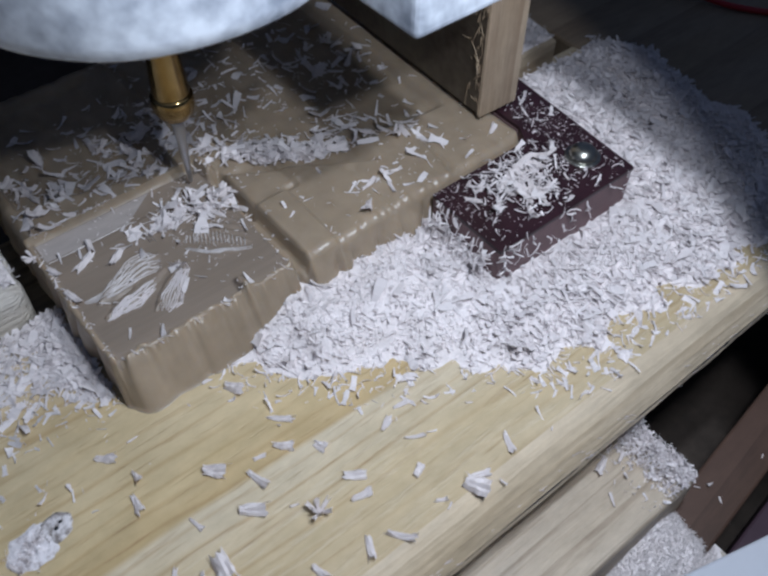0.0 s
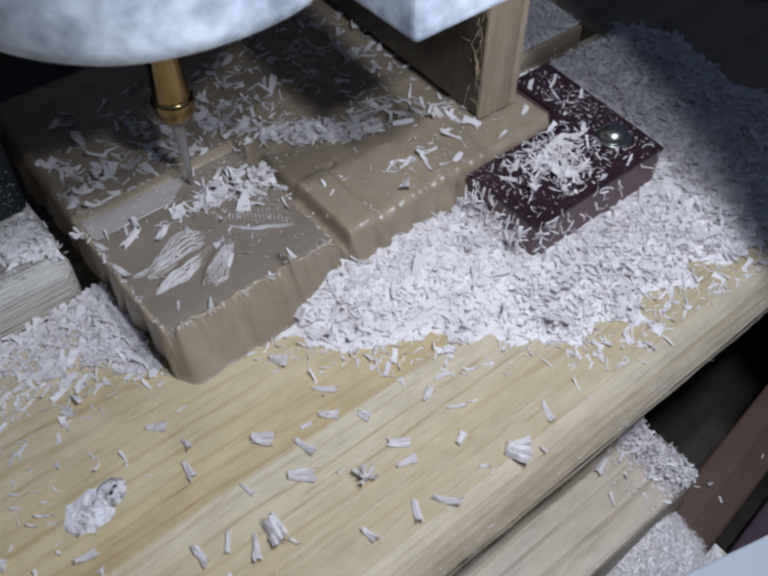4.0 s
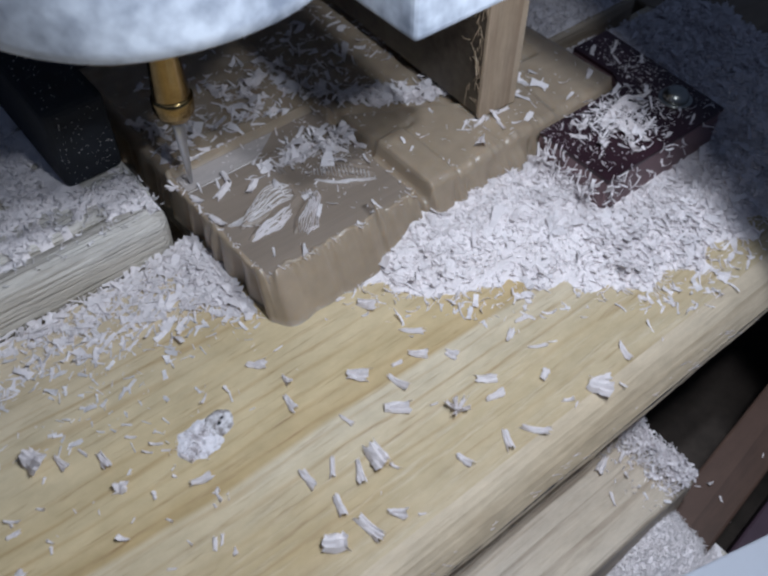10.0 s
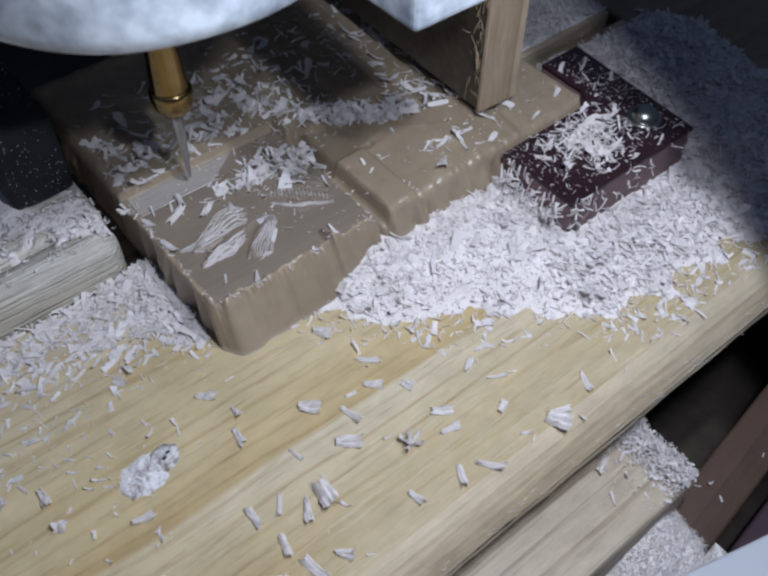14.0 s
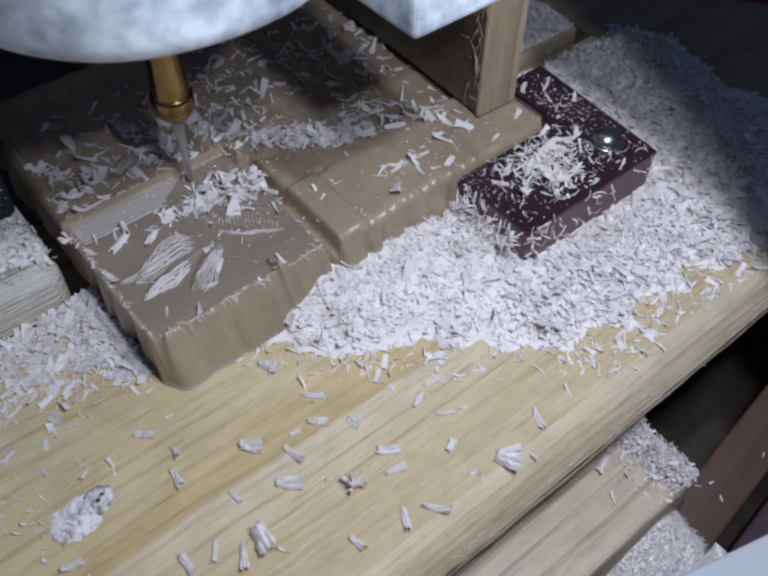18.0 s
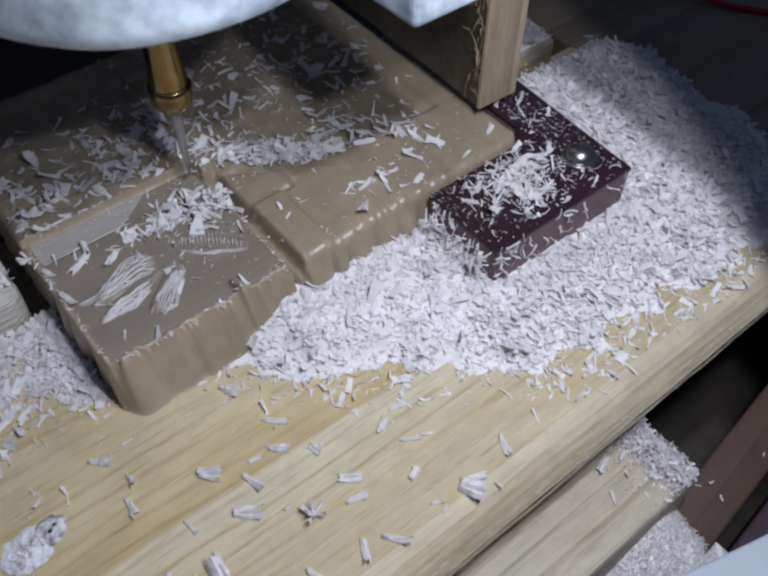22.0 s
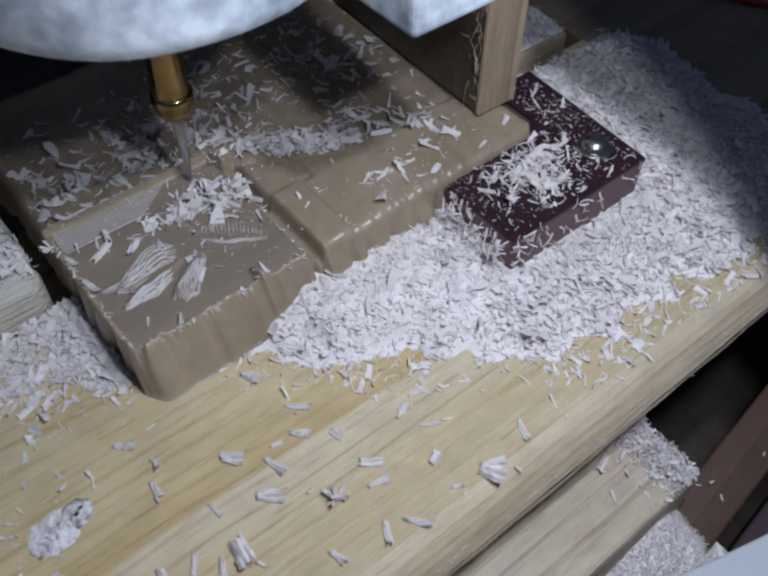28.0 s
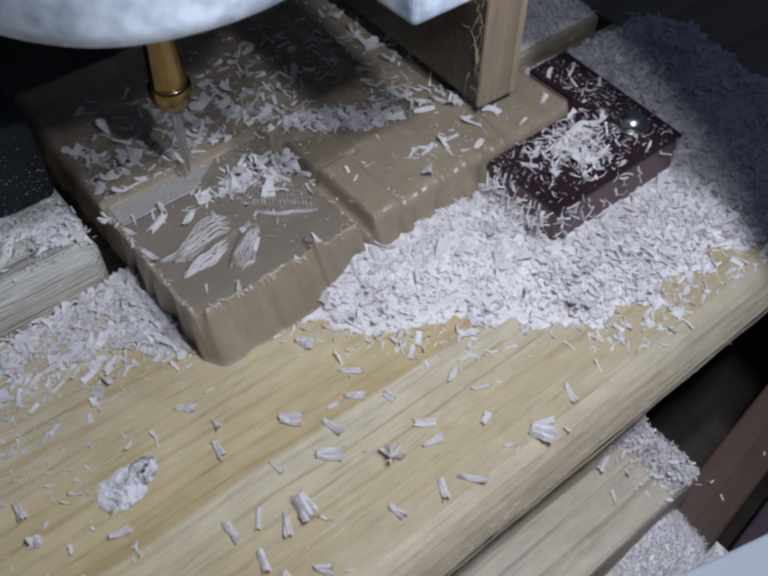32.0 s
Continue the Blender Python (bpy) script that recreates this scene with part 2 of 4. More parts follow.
# ---- building helpers ----
def part(name, bm, material, parent=None, label="", smooth=False):
    me = bpy.data.meshes.new(name)
    bmesh.ops.recalc_face_normals(bm, faces=bm.faces)
    bm.to_mesh(me)
    bm.free()
    me.materials.append(material)
    if smooth:
        for p in me.polygons:
            p.use_smooth = True
    ob = new(name, me)
    ob.parent = parent
    if label:
        ob["label"] = label
    return ob


def raw(name, verts, faces, material, parent=None, smooth=False):
    me = bpy.data.meshes.new(name)
    me.from_pydata(verts, [], faces)
    me.materials.append(material)
    me.update()
    if smooth:
        for p in me.polygons:
            p.use_smooth = True
    ob = new(name, me)
    ob.parent = parent
    return ob


def box(x0, x1, y0, y1, z0, z1, bevel=0.0, seg=2, bm=None):
    """A bevelled box, in millimetres."""
    bm = bm or bmesh.new()
    r = bmesh.ops.create_cube(bm, size=1)
    m = Matrix.Translation(((x0 + x1) / 2 * MM, (y0 + y1) / 2 * MM, (z0 + z1) / 2 * MM)) @ Matrix.Diagonal(((x1 - x0) * MM, (y1 - y0) * MM, (z1 - z0) * MM, 1))
    bmesh.ops.transform(bm, matrix=m, verts=r["verts"])
    if bevel:
        bmesh.ops.bevel(bm, geom=bm.edges[:], offset=bevel * MM, segments=seg, affect="EDGES", profile=0.5)
    return bm


def lathe(profile, cx, cy, n=48, wobble=0.0, seed=0):
    """A turned solid about an upright axis, from (radius, height) pairs in millimetres."""
    bm = bmesh.new()
    rings = []
    for r, z in profile:
        ring = []
        for i in range(n):
            a = 2 * math.pi * i / n
            k = 1 + wobble * noise.noise((math.cos(a) * 1.7 + seed, math.sin(a) * 1.7, z * 0.04))
            ring.append(bm.verts.new(((cx + r * k * math.cos(a)) * MM, (cy + r * k * math.sin(a)) * MM, z * MM)))
        rings.append(ring)
    for a, b in zip(rings, rings[1:]):
        for i in range(n):
            bm.faces.new((a[i], a[(i + 1) % n], b[(i + 1) % n], b[i]))
    bm.faces.new(rings[0][::-1])
    bm.faces.new(rings[-1])
    return bm


def step(a, b, v):
    k = min(1.0, max(0.0, (v - a) / (b - a)))
    return k * k * (3 - 2 * k)


def lumps(x, y, s, seed=0.0):
    return noise.noise((x * s + seed, y * s - seed, seed))


RIDERS = []   # what rides on the moving table


def rides(ob):
    RIDERS.append(ob)
    return ob


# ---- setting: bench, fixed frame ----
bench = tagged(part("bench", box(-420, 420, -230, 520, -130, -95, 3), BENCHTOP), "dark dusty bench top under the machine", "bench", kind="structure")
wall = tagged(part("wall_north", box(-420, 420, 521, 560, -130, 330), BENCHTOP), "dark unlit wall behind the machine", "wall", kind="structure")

beam_thing = tagged(part("frame_beam", box(-400, 117, 24, 200, -94.9, -20.5, 1.2), BEAMWOOD), "pale pine frame beam dusted with white shavings", "beam")
rail = tagged(part("side_rail", box(-60, 260, -6.5, 6.5, -60.4, 0, 0.8), BROWN), "dark brown wooden rail beside the frame", "rail")
rail.matrix_world = pose(0.119, 0.0195, -0.0345, 0, 0, 7)
strip = tagged(part("plastic_strip", box(-60, 250, -8, 1, -54.9, 0, 0.8), PURPLE), "dark purple plastic strip beside the brown rail", "strip")
strip.matrix_world = pose(0.121, 0.0085, -0.040, 0, 0, 6)
sheet = tagged(part("white_box_lid", box(-90, 200, -90, 0, -63.9, 0, 0.8), SHEET), "bluish white plastic lid at the edge of the bench", "lid")
sheet.matrix_world = pose(0.1005, 0.0124, -0.031, 0, 0, -15.2)


# ---- the moving table ----
def base_board():
    front = [(49.5, 0.0), (48.0, -0.3), (46.4, -1.0), (44.8, -2.2), (43.0, -3.9), (41.6, -5.8), (41.0, -6.8), (40.6, -8.2), (40.7, -9.4), (41.6, -10.2), (44.0, -12.0), (46.0, -18.0)]
    back = [(46.0, -18.0), (146.0, -18.0), (146.0, -1.0), (145.0, 0.0), (49.5, 0.0)]
    root = new("base_board")
    xs = [-330 + i * 2.0 for i in range(281)]
    for name, prof, material, label in (("plank", back, PINE, "yellow pine face"), ("worn_edge", front, EDGE, "pale worn cut edge with a crack")):
        verts, faces = [], []
        n = len(prof)
        for x in xs:
            for j, (y, z) in enumerate(prof):
                d = 0.25 * noise.noise((x * 0.07, y * 0.3, z * 0.3)) + 0.15 * noise.noise((x * 0.4, y, z)) if material is EDGE and 1 < j < n - 1 else 0
                verts.append((x * MM, (y + d) * MM, (z + d * 0.5) * MM))
        for i in range(len(xs) - 1):
            for j in range(n - 1):
                a = i * n + j
                faces.append((a, a + 1, a + n + 1, a + n))
        if material is PINE:
            faces += [tuple(range(n)), tuple(range(len(verts) - n, len(verts)))[::-1]]
        ob = raw(name, verts, faces, material, root)
        ob["label"] = label
    cv, cf = [], []
    for i, x in enumerate(xs):
        w = max(0.04, 0.12 + 0.3 * noise.noise((x * 0.05, 7.0, 1.0)) + 0.3 * noise.noise((x * 0.4, 3.0, 1.0)))
        o = 0.35 * noise.noise((x * 0.03, 2.0, 9.0)) - 0.1
        for k in (-0.5, 0.5):
            z = -6.3 + o + k * w
            cv.append((x * MM, (42.35 + (z + 4.8) * 0.74 - 0.55) * MM, z * MM))
        if i:
            b = 2 * i
            cf.append((b - 2, b, b + 1, b - 1))
    crack = raw("crack", cv, cf, BLACK, root)
    crack["label"] = "dark crack along the edge"
    fv, ff = [], []
    for k in range(150):
        x0, z0 = random.uniform(-60, 230), random.uniform(-9.0, -4.0)
        y0 = 41.0 + max(0.0, (z0 + 6.8) * 0.62)
        ln, yaw, rise = random.uniform(0.6, 3.2), random.uniform(-0.9, 0.9), random.uniform(-0.5, 0.2)
        b = len(fv)
        for u in (0.0, 0.5, 1.0):
            px, py, pz = x0 + ln * u * math.cos(yaw), y0 - 0.05 - abs(math.sin(yaw)) * ln * u * 0.5, z0 + rise * ln * u * u
            w = 0.10 * (1.2 - u)
            fv += [(px * MM, py * MM, (pz + w) * MM), (px * MM, (py - w) * MM, (pz - w) * MM), (px * MM, (py + w) * MM, (pz - w) * MM)]
        for q in (0, 3):
            ff += [(b + q + e, b + q + (e + 1) % 3, b + q + 3 + (e + 1) % 3, b + q + 3 + e) for e in range(3)]
    fibres = raw("torn_fibres", fv, ff, CHIP, root)
    fibres["label"] = "pale torn fibres along the edge"
    return root


board = rides(tagged(base_board(), "yellow pine base board with a knot and worn edge", "board"))
# end_board is added; its dark brown stands in for the table lying unlit
end_board = rides(tagged(part("end_board", box(230.6, 420, 47, 230, -18, -0.1, 1.0), ENDWOOD), "board added at the far end of the table, coloured dark brown for shade", "board"))
rear_board = rides(tagged(part("rear_board", box(54, 166, 146.6, 230, -18, -0.05, 0.8), GREY), "weathered pine board behind the base board", "board"))
batten = rides(tagged(part("wooden_batten", box(-330, 45.2, 147.6, 157.4, -18, 12, 4.5, 5), GREY), "weathered pine batten with a rounded edge beside the resin block", "batten"))
rear_batten = rides(tagged(part("dusty_batten", box(-330, 45.2, 158.0, 236, -18, 11.6, 1.2, 2), GREY), "pine batten buried under white dust", "batten"))
rear_cleat = rides(tagged(part("rear_cleat", box(174.5, 218, 142.5, 178, 0.02, 9.0, 1.0, 3), BEAMWOOD), "pine cleat behind the clamp block furred with white dust", "cleat"))
dark_block = rides(tagged(part("black_clamp_block", box(28.6, 44.6, 169.6, 232, 12.05, 36, 2.2, 3), BLACK), "black clamp block speckled with dust on the batten", "block"))


# ---- the resin block that is being carved ----
X0, X1, Y0, Y1, TOP, RAD = 50.3, 171.0, 110.0, 216.0, 15.7, 7.0


def leaf(x, y, cx, cy, length, width, turn):
    """-1 outside a leaf-shaped lens, up to 1 along its middle; and the place along it."""
    c, s = math.cos(turn), math.sin(turn)
    u, v = ((x - cx) * c + (y - cy) * s) / length, (-(x - cx) * s + (y - cy) * c) / width
    return 1 - abs(v) / max(0.05, 1 - u * u) if abs(u) < 1 else -1, u, v


LEAVES = ((65.0, 134.2, 9.8, 3.4, 0.28), (64.5, 129.3, 9.6, 1.9, 0.27), (71.8, 126.3, 8.0, 2.2, 0.57))


def lean(x):
    """How far the top of the front side stands back from its foot."""
    return 0.9 + 2.3 * step(98.5, 96.5, x) + (0.8 * lumps(x, 0.0, 0.22, 6.0) + 0.2 * lumps(x, 0.0, 0.7, 2.0)) * step(98.5, 96.5, x)


def resin_height(x, y):
    z = TOP + 0.25 * lumps(x, y, 0.05, 3.0) + 0.12 * lumps(x, y, 0.3, 3.0)
    ragged = 0.5 * lumps(x, y, 0.5, 8.0)
    # carved field with its relief
    inside = step(97.2, 96.4, x + ragged * 0.3) * step(158.4, 157.8, y)
    floor_z = 12.4 + 0.03 * math.sin(y * 7.0)
    for cx, cy, ln, wd, turn in LEAVES:
        k, u, v = leaf(x, y, cx, cy, ln, wd, turn)
        if k > 0:
            floor_z += 0.8 * min(1, k * 2.5) + 0.25 * math.sin(v * 14 + u * 5)
    if 82 < x < 95 and 126 < y < 142:
        floor_z += 0.5 * (0.5 + 0.5 * math.sin((x * 0.75 + y * 0.65) * 3.1)) * step(82, 84, x) * step(95, 93, x) * step(126, 128, y) * step(142, 139, y)
    if y > 150.2:
        floor_z = 12.0 if x > 52 else 12.6
    z = z * (1 - inside) + floor_z * inside
    # thin torn wall left standing round the field
    if x < 97.5 and y < 158:
        edge = min(x - X0 - 0.2, y - Y0 - lean(x))
        z += (1.5 + 1.0 * lumps(x, y, 0.3, 14.0) + 0.3 * lumps(x, y, 0.9, 5.0)) * step(1.5, 0.8, edge) * inside * (0.35 if y > 118 else 1.0)
        z += 2.2 * math.exp(-((x - 84.0) / 0.7) ** 2) * step(119.5, 117.0, y) * inside
    # narrow slot beside the field, then raised blocks with steps between
    slot = step(96.5, 97.0, x) * step(100.4, 98.9, x) * step(152.5, 150.0, y)
    z = z * (1 - slot) + 10.4 * slot
    if x > 98.5:
        z -= 1.15 * step(133.4, 134.6, y) * step(151, 148, y) * step(113.5, 111.5, x)
        z -= 1.1 * step(108.4, 109.4, x) * (1 - 0.75 * step(110.6, 118.0, x)) * step(136, 134, y) * step(128, 122, x)
        z -= 0.7 * math.exp(-((x - 148 - 0.15 * (y - 125)) / 0.9) ** 2) * step(112, 116, y) * step(140, 137, y)
        z -= 0.6 * math.exp(-((x - 126.5) / 1.6) ** 2) * step(133, 128, y)
    # lower ground behind
    rear = max(step(157.6, 159.4, y) * step(100, 98, x), step(149.6, 151.4, y + 0.62 * (x - 98)) * step(98, 100, x) * step(136, 131, x), 0.8 * step(131.5, 135.0, x) * step(163.0, 160.0, x) * step(136.0, 139.0, y + 0.12 * (x - 140)))
    z -= rear * (2.3 + 0.12 * math.sin(x * 1.3) + 0.5 * lumps(x, y, 0.2, 5))
    z -= 2.6 * step(170.5, 171.6, y + 0.25 * (x - 54)) * step(53.2, 54.2, x + 0.3 * ragged) * step(94, 90, x) * step(212, 210, y)
    if x > 97 and y < 118:
        z += (0.55 * lumps(x, 0.0, 0.22, 5.0) + 0.5 * lumps(x, 0.0, 0.6, 7.0)) * step(117, 112, y)
    # rounded rim
    d = min(x - X0, X1 - x, y - Y0 - lean(x), Y1 - y)
    rim = 0.7 if x < 97 and y < 160 else 3.0
    d = max(0.0, d)
    if d < rim:
        z -= (rim - math.sqrt(max(0, rim * rim - (rim - d) ** 2))) * (0.9 if rim > 2 else 0.5 + ragged)
    return z


def resin_block():
    nx, ny = 300, 190
    verts, faces = [], []
    for j in range(ny + 1):
        v = j / ny
        y = Y0 + (Y1 - Y0) * (0.45 * v + 0.55 * v * v)
        d = min(y - Y0, Y1 - y)
        inset = RAD - math.sqrt(max(0, RAD * RAD - (RAD - d) ** 2)) if d < RAD else 0
        for i in range(nx + 1):
            x = X0 + inset + (X1 - X0 - 2 * inset) * i / nx
            yy = y + lean(x) * (1 - (y - Y0) / (Y1 - Y0)) ** 6
            verts.append((x, yy, resin_height(x, yy)))
    w = nx + 1
    for j in range(ny):
        for i in range(nx):
            a = j * w + i
            faces.append((a, a + 1, a + w + 1, a + w))
    loop = [i for i in range(w)] + [j * w + nx for j in range(1, ny + 1)] + [ny * w + i for i in range(nx - 1, -1, -1)] + [j * w for j in range(ny - 1, 0, -1)]
    last = loop
    cx, cy = (X0 + X1) / 2, (Y0 + Y1) / 2
    for k in range(1, 8):
        ring = []
        for q, i in enumerate(loop):
            x, y, z = verts[i]
            run = x - y
            o = 1.5 * noise.noise((run * 0.09, 0.0, 4.0)) + 0.5 * noise.noise((run * 0.2, 0.02 * k, 9.0)) + 0.45 * k / 7
            if y < Y0 + 12:
                o += (abs(math.sin(x * 0.42 + 2.5 * noise.noise((x * 0.09, 1.0, 0.0)))) - 0.6) * (0.12 if x < 97 else 1.2)
                o -= 1.5 * math.exp(-((x - 98.2) / 1.2) ** 2) + 0.9 * math.exp(-((x - 68.5) / 1.6) ** 2) + 0.45 * math.exp(-((x - 82.5) / 1.8) ** 2)
            if x < X0 + 6 and y > Y0 + 6:
                o += (abs(math.sin(y * 0.5 + 2.2 * noise.noise((y * 0.11, 5.0, 0.0)))) - 0.7) * 1.5
            nxv, nyv = ((x - cx) / 60.4) ** 9, ((y - cy) / 53.0) ** 9
            ln = math.hypot(nxv, nyv) + 1e-9
            o *= min(1.0, k / 2.0)
            foot = (lean(x) + 2.8) * (k / 7) ** 0.9 * step(Y0 + 16, Y0 + 3, y)
            if x > 97:
                o *= 1.5
            ring.append(len(verts))
            verts.append((x + o * nxv / ln, y + o * nyv / ln - foot, z * (1 - k / 7)))
        for q in range(len(loop)):
            p = (q + 1) % len(loop)
            faces.append((last[p], last[q], ring[q], ring[p]))
        last = ring
    faces.append(tuple(last))
    ob = raw("resin_block", [(x * MM, y * MM, z * MM) for x, y, z in verts], faces, RESIN, smooth=True)
    ob.data.materials.append(CARVED)
    for p in ob.data.polygons:
        x, y, z = [q / MM for q in p.center]
        if 51.4 < x < 97 and lean(x) + Y0 + 1.2 < y < 158.2 and p.normal.z > 0.3:
            p.material_index = 1
    return ob


resin_mesh = resin_block()
resin = rides(tagged(resin_mesh, "tan resin block with a half-carved relief and rippled sides", "block"))
sv, sf = [], []
for i in range(93):
    for j in range(9):
        x, y = 52.0 + i * (0.235 + 0.012 * j), 151.0 + j * 0.80
        sv.append((x * MM, y * MM, (resin_height(x, y) + 0.06 + 0.05 * lumps(x, y, 1.2, 3)) * MM))
for i in range(92):
    for j in range(8):
        a = i * 9 + j
        sf.append((a, a + 9, a + 10, a + 1))
strip_ob = raw("fresh_cut", sv, sf, FRESH, resin, smooth=True)
strip_ob["label"] = "pale freshly cut band"


# ---- the clamp block with its screw ----
clamp = rides(tagged(new("clamp_block"), "dark red laminated clamp block with a screw, strewn with shavings", "block"))


def plate(outline, z0, z1, bevel):
    """An upright prism over an outline, in millimetres."""
    bm = bmesh.new()
    f = bm.faces.new([bm.verts.new((x * MM, y * MM, z0 * MM)) for x, y in outline])
    up = bmesh.ops.extrude_face_region(bm, geom=[f])["geom"]
    bmesh.ops.translate(bm, verts=[v for v in up if isinstance(v, bmesh.types.BMVert)], vec=(0, 0, (z1 - z0) * MM))
    bmesh.ops.bevel(bm, geom=bm.edges[:], offset=bevel * MM, segments=2, affect="EDGES", profile=0.5)
    return bm


CLAMP = ((136.0, 84.8), (183.2, 84.8), (186.5, 130.0), (171.9, 130.0), (171.6, 114.5), (169.2, 110.4), (165.5, 109.3), (136.3, 109.2))
part("core", plate(CLAMP, 0, 14.3, 0.2), CORE, clamp, "purplish grey board core")
part("laminate_top", plate([(x + (0.25 if x > 175 else -0.2 if x < 140 else 0), y - (0.25 if y < 90 else 0)) for x, y in CLAMP], 14.35, 15.6, 0.2), LAMINATE, clamp, "glossy dark red laminate")
part("washer", lathe([(4.7, 15.61), (4.75, 15.95), (4.5, 16.15), (3.0, 16.18)], 175.9, 95.6, 32), ZINC, clamp, "flat zinc washer", smooth=True)
part("screw", lathe([(3.75, 16.2), (3.75, 16.7), (3.4, 17.6), (2.6, 18.4), (1.6, 18.85), (0.6, 19.0)], 175.9, 95.6, 32), ZINC, clamp, "domed steel screw head", smooth=True)


# ---- shavings ----
rng = np.random.default_rng(7)


def shaving(length, width, curl, fan, thick=0.13, ends=(0.8, 1.0, 1.0, 0.7), twist=0.0):
    """A curled flake: verts of four cross-sections, in millimetres, lying along x."""
    v = []
    for k in range(4):
        u = k / 3 - 0.5
        w = width * (1 + fan * u * 1.6) / 2 * ends[k]
        a = curl * u
        x = length * (math.sin(a) / curl if abs(curl) > 0.05 else u)
        z = length * ((1 - math.cos(a)) / curl if abs(curl) > 0.05 else 0)
        cup, tw = 0.10 * width, twist * u
        for sy, sz in ((-1, 0), (1, cup), (1, thick + cup), (-1, thick)):
            v.append((x, sy * w * math.cos(tw), z + sz + sy * w * math.sin(tw)))
    return np.array(v)


FLAKE_FACES = [(0, 3, 2, 1), (12, 13, 14, 15)] + [(4 * k + j, 4 * k + (j + 1) % 4, 4 * k + 4 + (j + 1) % 4, 4 * k + 4 + j) for k in range(3) for j in range(4)]


def turned(yaw, pitch, roll):
    return np.array(Euler((roll, pitch, yaw)).to_matrix())


def strewn(name, places, label, size=(2.2, 5.0), tilt=0.5, material=None, curl=2.0, broad=0.2):
    """One object of many flakes at (x, y, z) places."""
    verts, faces = [], []
    for x, y, z in places:
        ln = size[0] + (size[1] - size[0]) * rng.random() ** 1.6
        wide = rng.uniform(0.08, 0.20) if rng.random() > broad else rng.uniform(0.28, 0.5)
        s = shaving(ln, ln * wide, rng.uniform(0.1, curl) * rng.choice((-1, 1, 1)), rng.uniform(-0.5, 0.7), 0.11, rng.uniform(0.45, 1.05, 4), rng.normal(0, 0.4))
        s = s @ turned(rng.uniform(0, 6.28), rng.normal(0, tilt), rng.normal(0, tilt * 1.3)).T
        s[:, 2] -= min(0, s[:, 2].min()) * 0.7
        b = len(verts)
        verts += ((s + (x, y, z)) * MM).tolist()
        faces += [tuple(i + b for i in f) for f in FLAKE_FACES]
    ob = raw(name, verts, faces, material or SHAVE)
    return tagged(ob, label, "shavings", kind="stuff")


FRONT_X = (66, 72, 80, 90, 105, 115, 125, 136, 150, 175, 210, 250, 300)
FRONT_Y = (112, 104, 97, 87, 81, 72, 63, 57, 58, 54, 50, 52, 60)


def pile_height(x, y):
    """The heap against the resin block and round the clamp block."""
    yf = float(np.interp(x, FRONT_X, FRONT_Y)) + 6 * lumps(x, y, 0.12, 2.0) + 2.5 * lumps(x, y, 0.4, 6.0)
    rear = (144 if x > 168 else 156) + 5 * lumps(x, y, 0.06, 9)
    h = step(0, 17, y - yf) * step(66, 92, x) * step(0, 14, rear - y) * step(0, 16, 243 + 8 * lumps(x, y, 0.07, 5.0) - x)
    top = 7.2 + 2.2 * math.exp(-((x - 112) / 16) ** 2 - ((y - 96) / 12) ** 2) + 2.5 * step(176, 200, x) * step(60, 100, y)
    top -= 4.8 * math.exp(-((y - 80) / 9) ** 2) * step(132, 142, x) * step(196, 184, x)
    return h * (top + 1.3 * lumps(x, y, 0.10, 1.0) + 0.7 * lumps(x, y, 0.35, 4.0))


def left_height(x, y):
    yb = float(np.interp(x, (-120, -60, 0, 20, 48), (134, 130, 120.5, 116, 109))) + 3 * lumps(x, y, 0.15, 12)
    return (0.75 + 1.9 * step(34, 47, x) ** 2) * step(0, 26, y - yb) * step(-120, -60, x) * (0.8 + 0.6 * lumps(x, y, 0.2, 3))


def in_blocks(x, y, m=0.0):
    return (X0 - m < x < X1 + m and Y0 - m < y < Y1 + m) or (136 - m < x < 184 + m and 84.8 - m < y < 130 + m)


def mound(name, height, x0, x1, y0, y1, cell, label):
    nx, ny = int((x1 - x0) / cell), int((y1 - y0) / cell)
    verts, faces, keep = [], [], {}
    grid = [[height(x0 + i * cell, y0 + j * cell) for i in range(nx + 1)] for j in range(ny + 1)]

    def vert(i, j):
        if (i, j) not in keep:
            x, y = x0 + i * cell, y0 + j * cell
            keep[i, j] = len(verts)
            verts.append((x * MM, y * MM, (grid[j][i] - 0.35 + (0.35 * lumps(x, y, 0.9, 2) if grid[j][i] > 0.6 else 0)) * MM))
        return keep[i, j]

    for j in range(ny):
        for i in range(nx):
            if max(grid[j][i], grid[j][i + 1], grid[j + 1][i], grid[j + 1][i + 1]) > 0.1:
                faces.append((vert(i, j), vert(i + 1, j), vert(i + 1, j + 1), vert(i, j + 1)))
    return rides(tagged(raw(name, verts, faces, MOUND, smooth=True), label, "shavings", kind="stuff"))


mound("shavings_heap", lambda x, y: pile_height(x, y) - 0.05, 62, 262, 46, 186, 1.5, "heap of white dust under the curled shavings")
mound("shavings_drift", lambda x, y: left_height(x, y) - 0.46 + 0.25 * lumps(x * 0.5, y, 0.45, 17.0), -120, 50, 104, 147, 0.9, "thin drift of white dust beside the resin block")

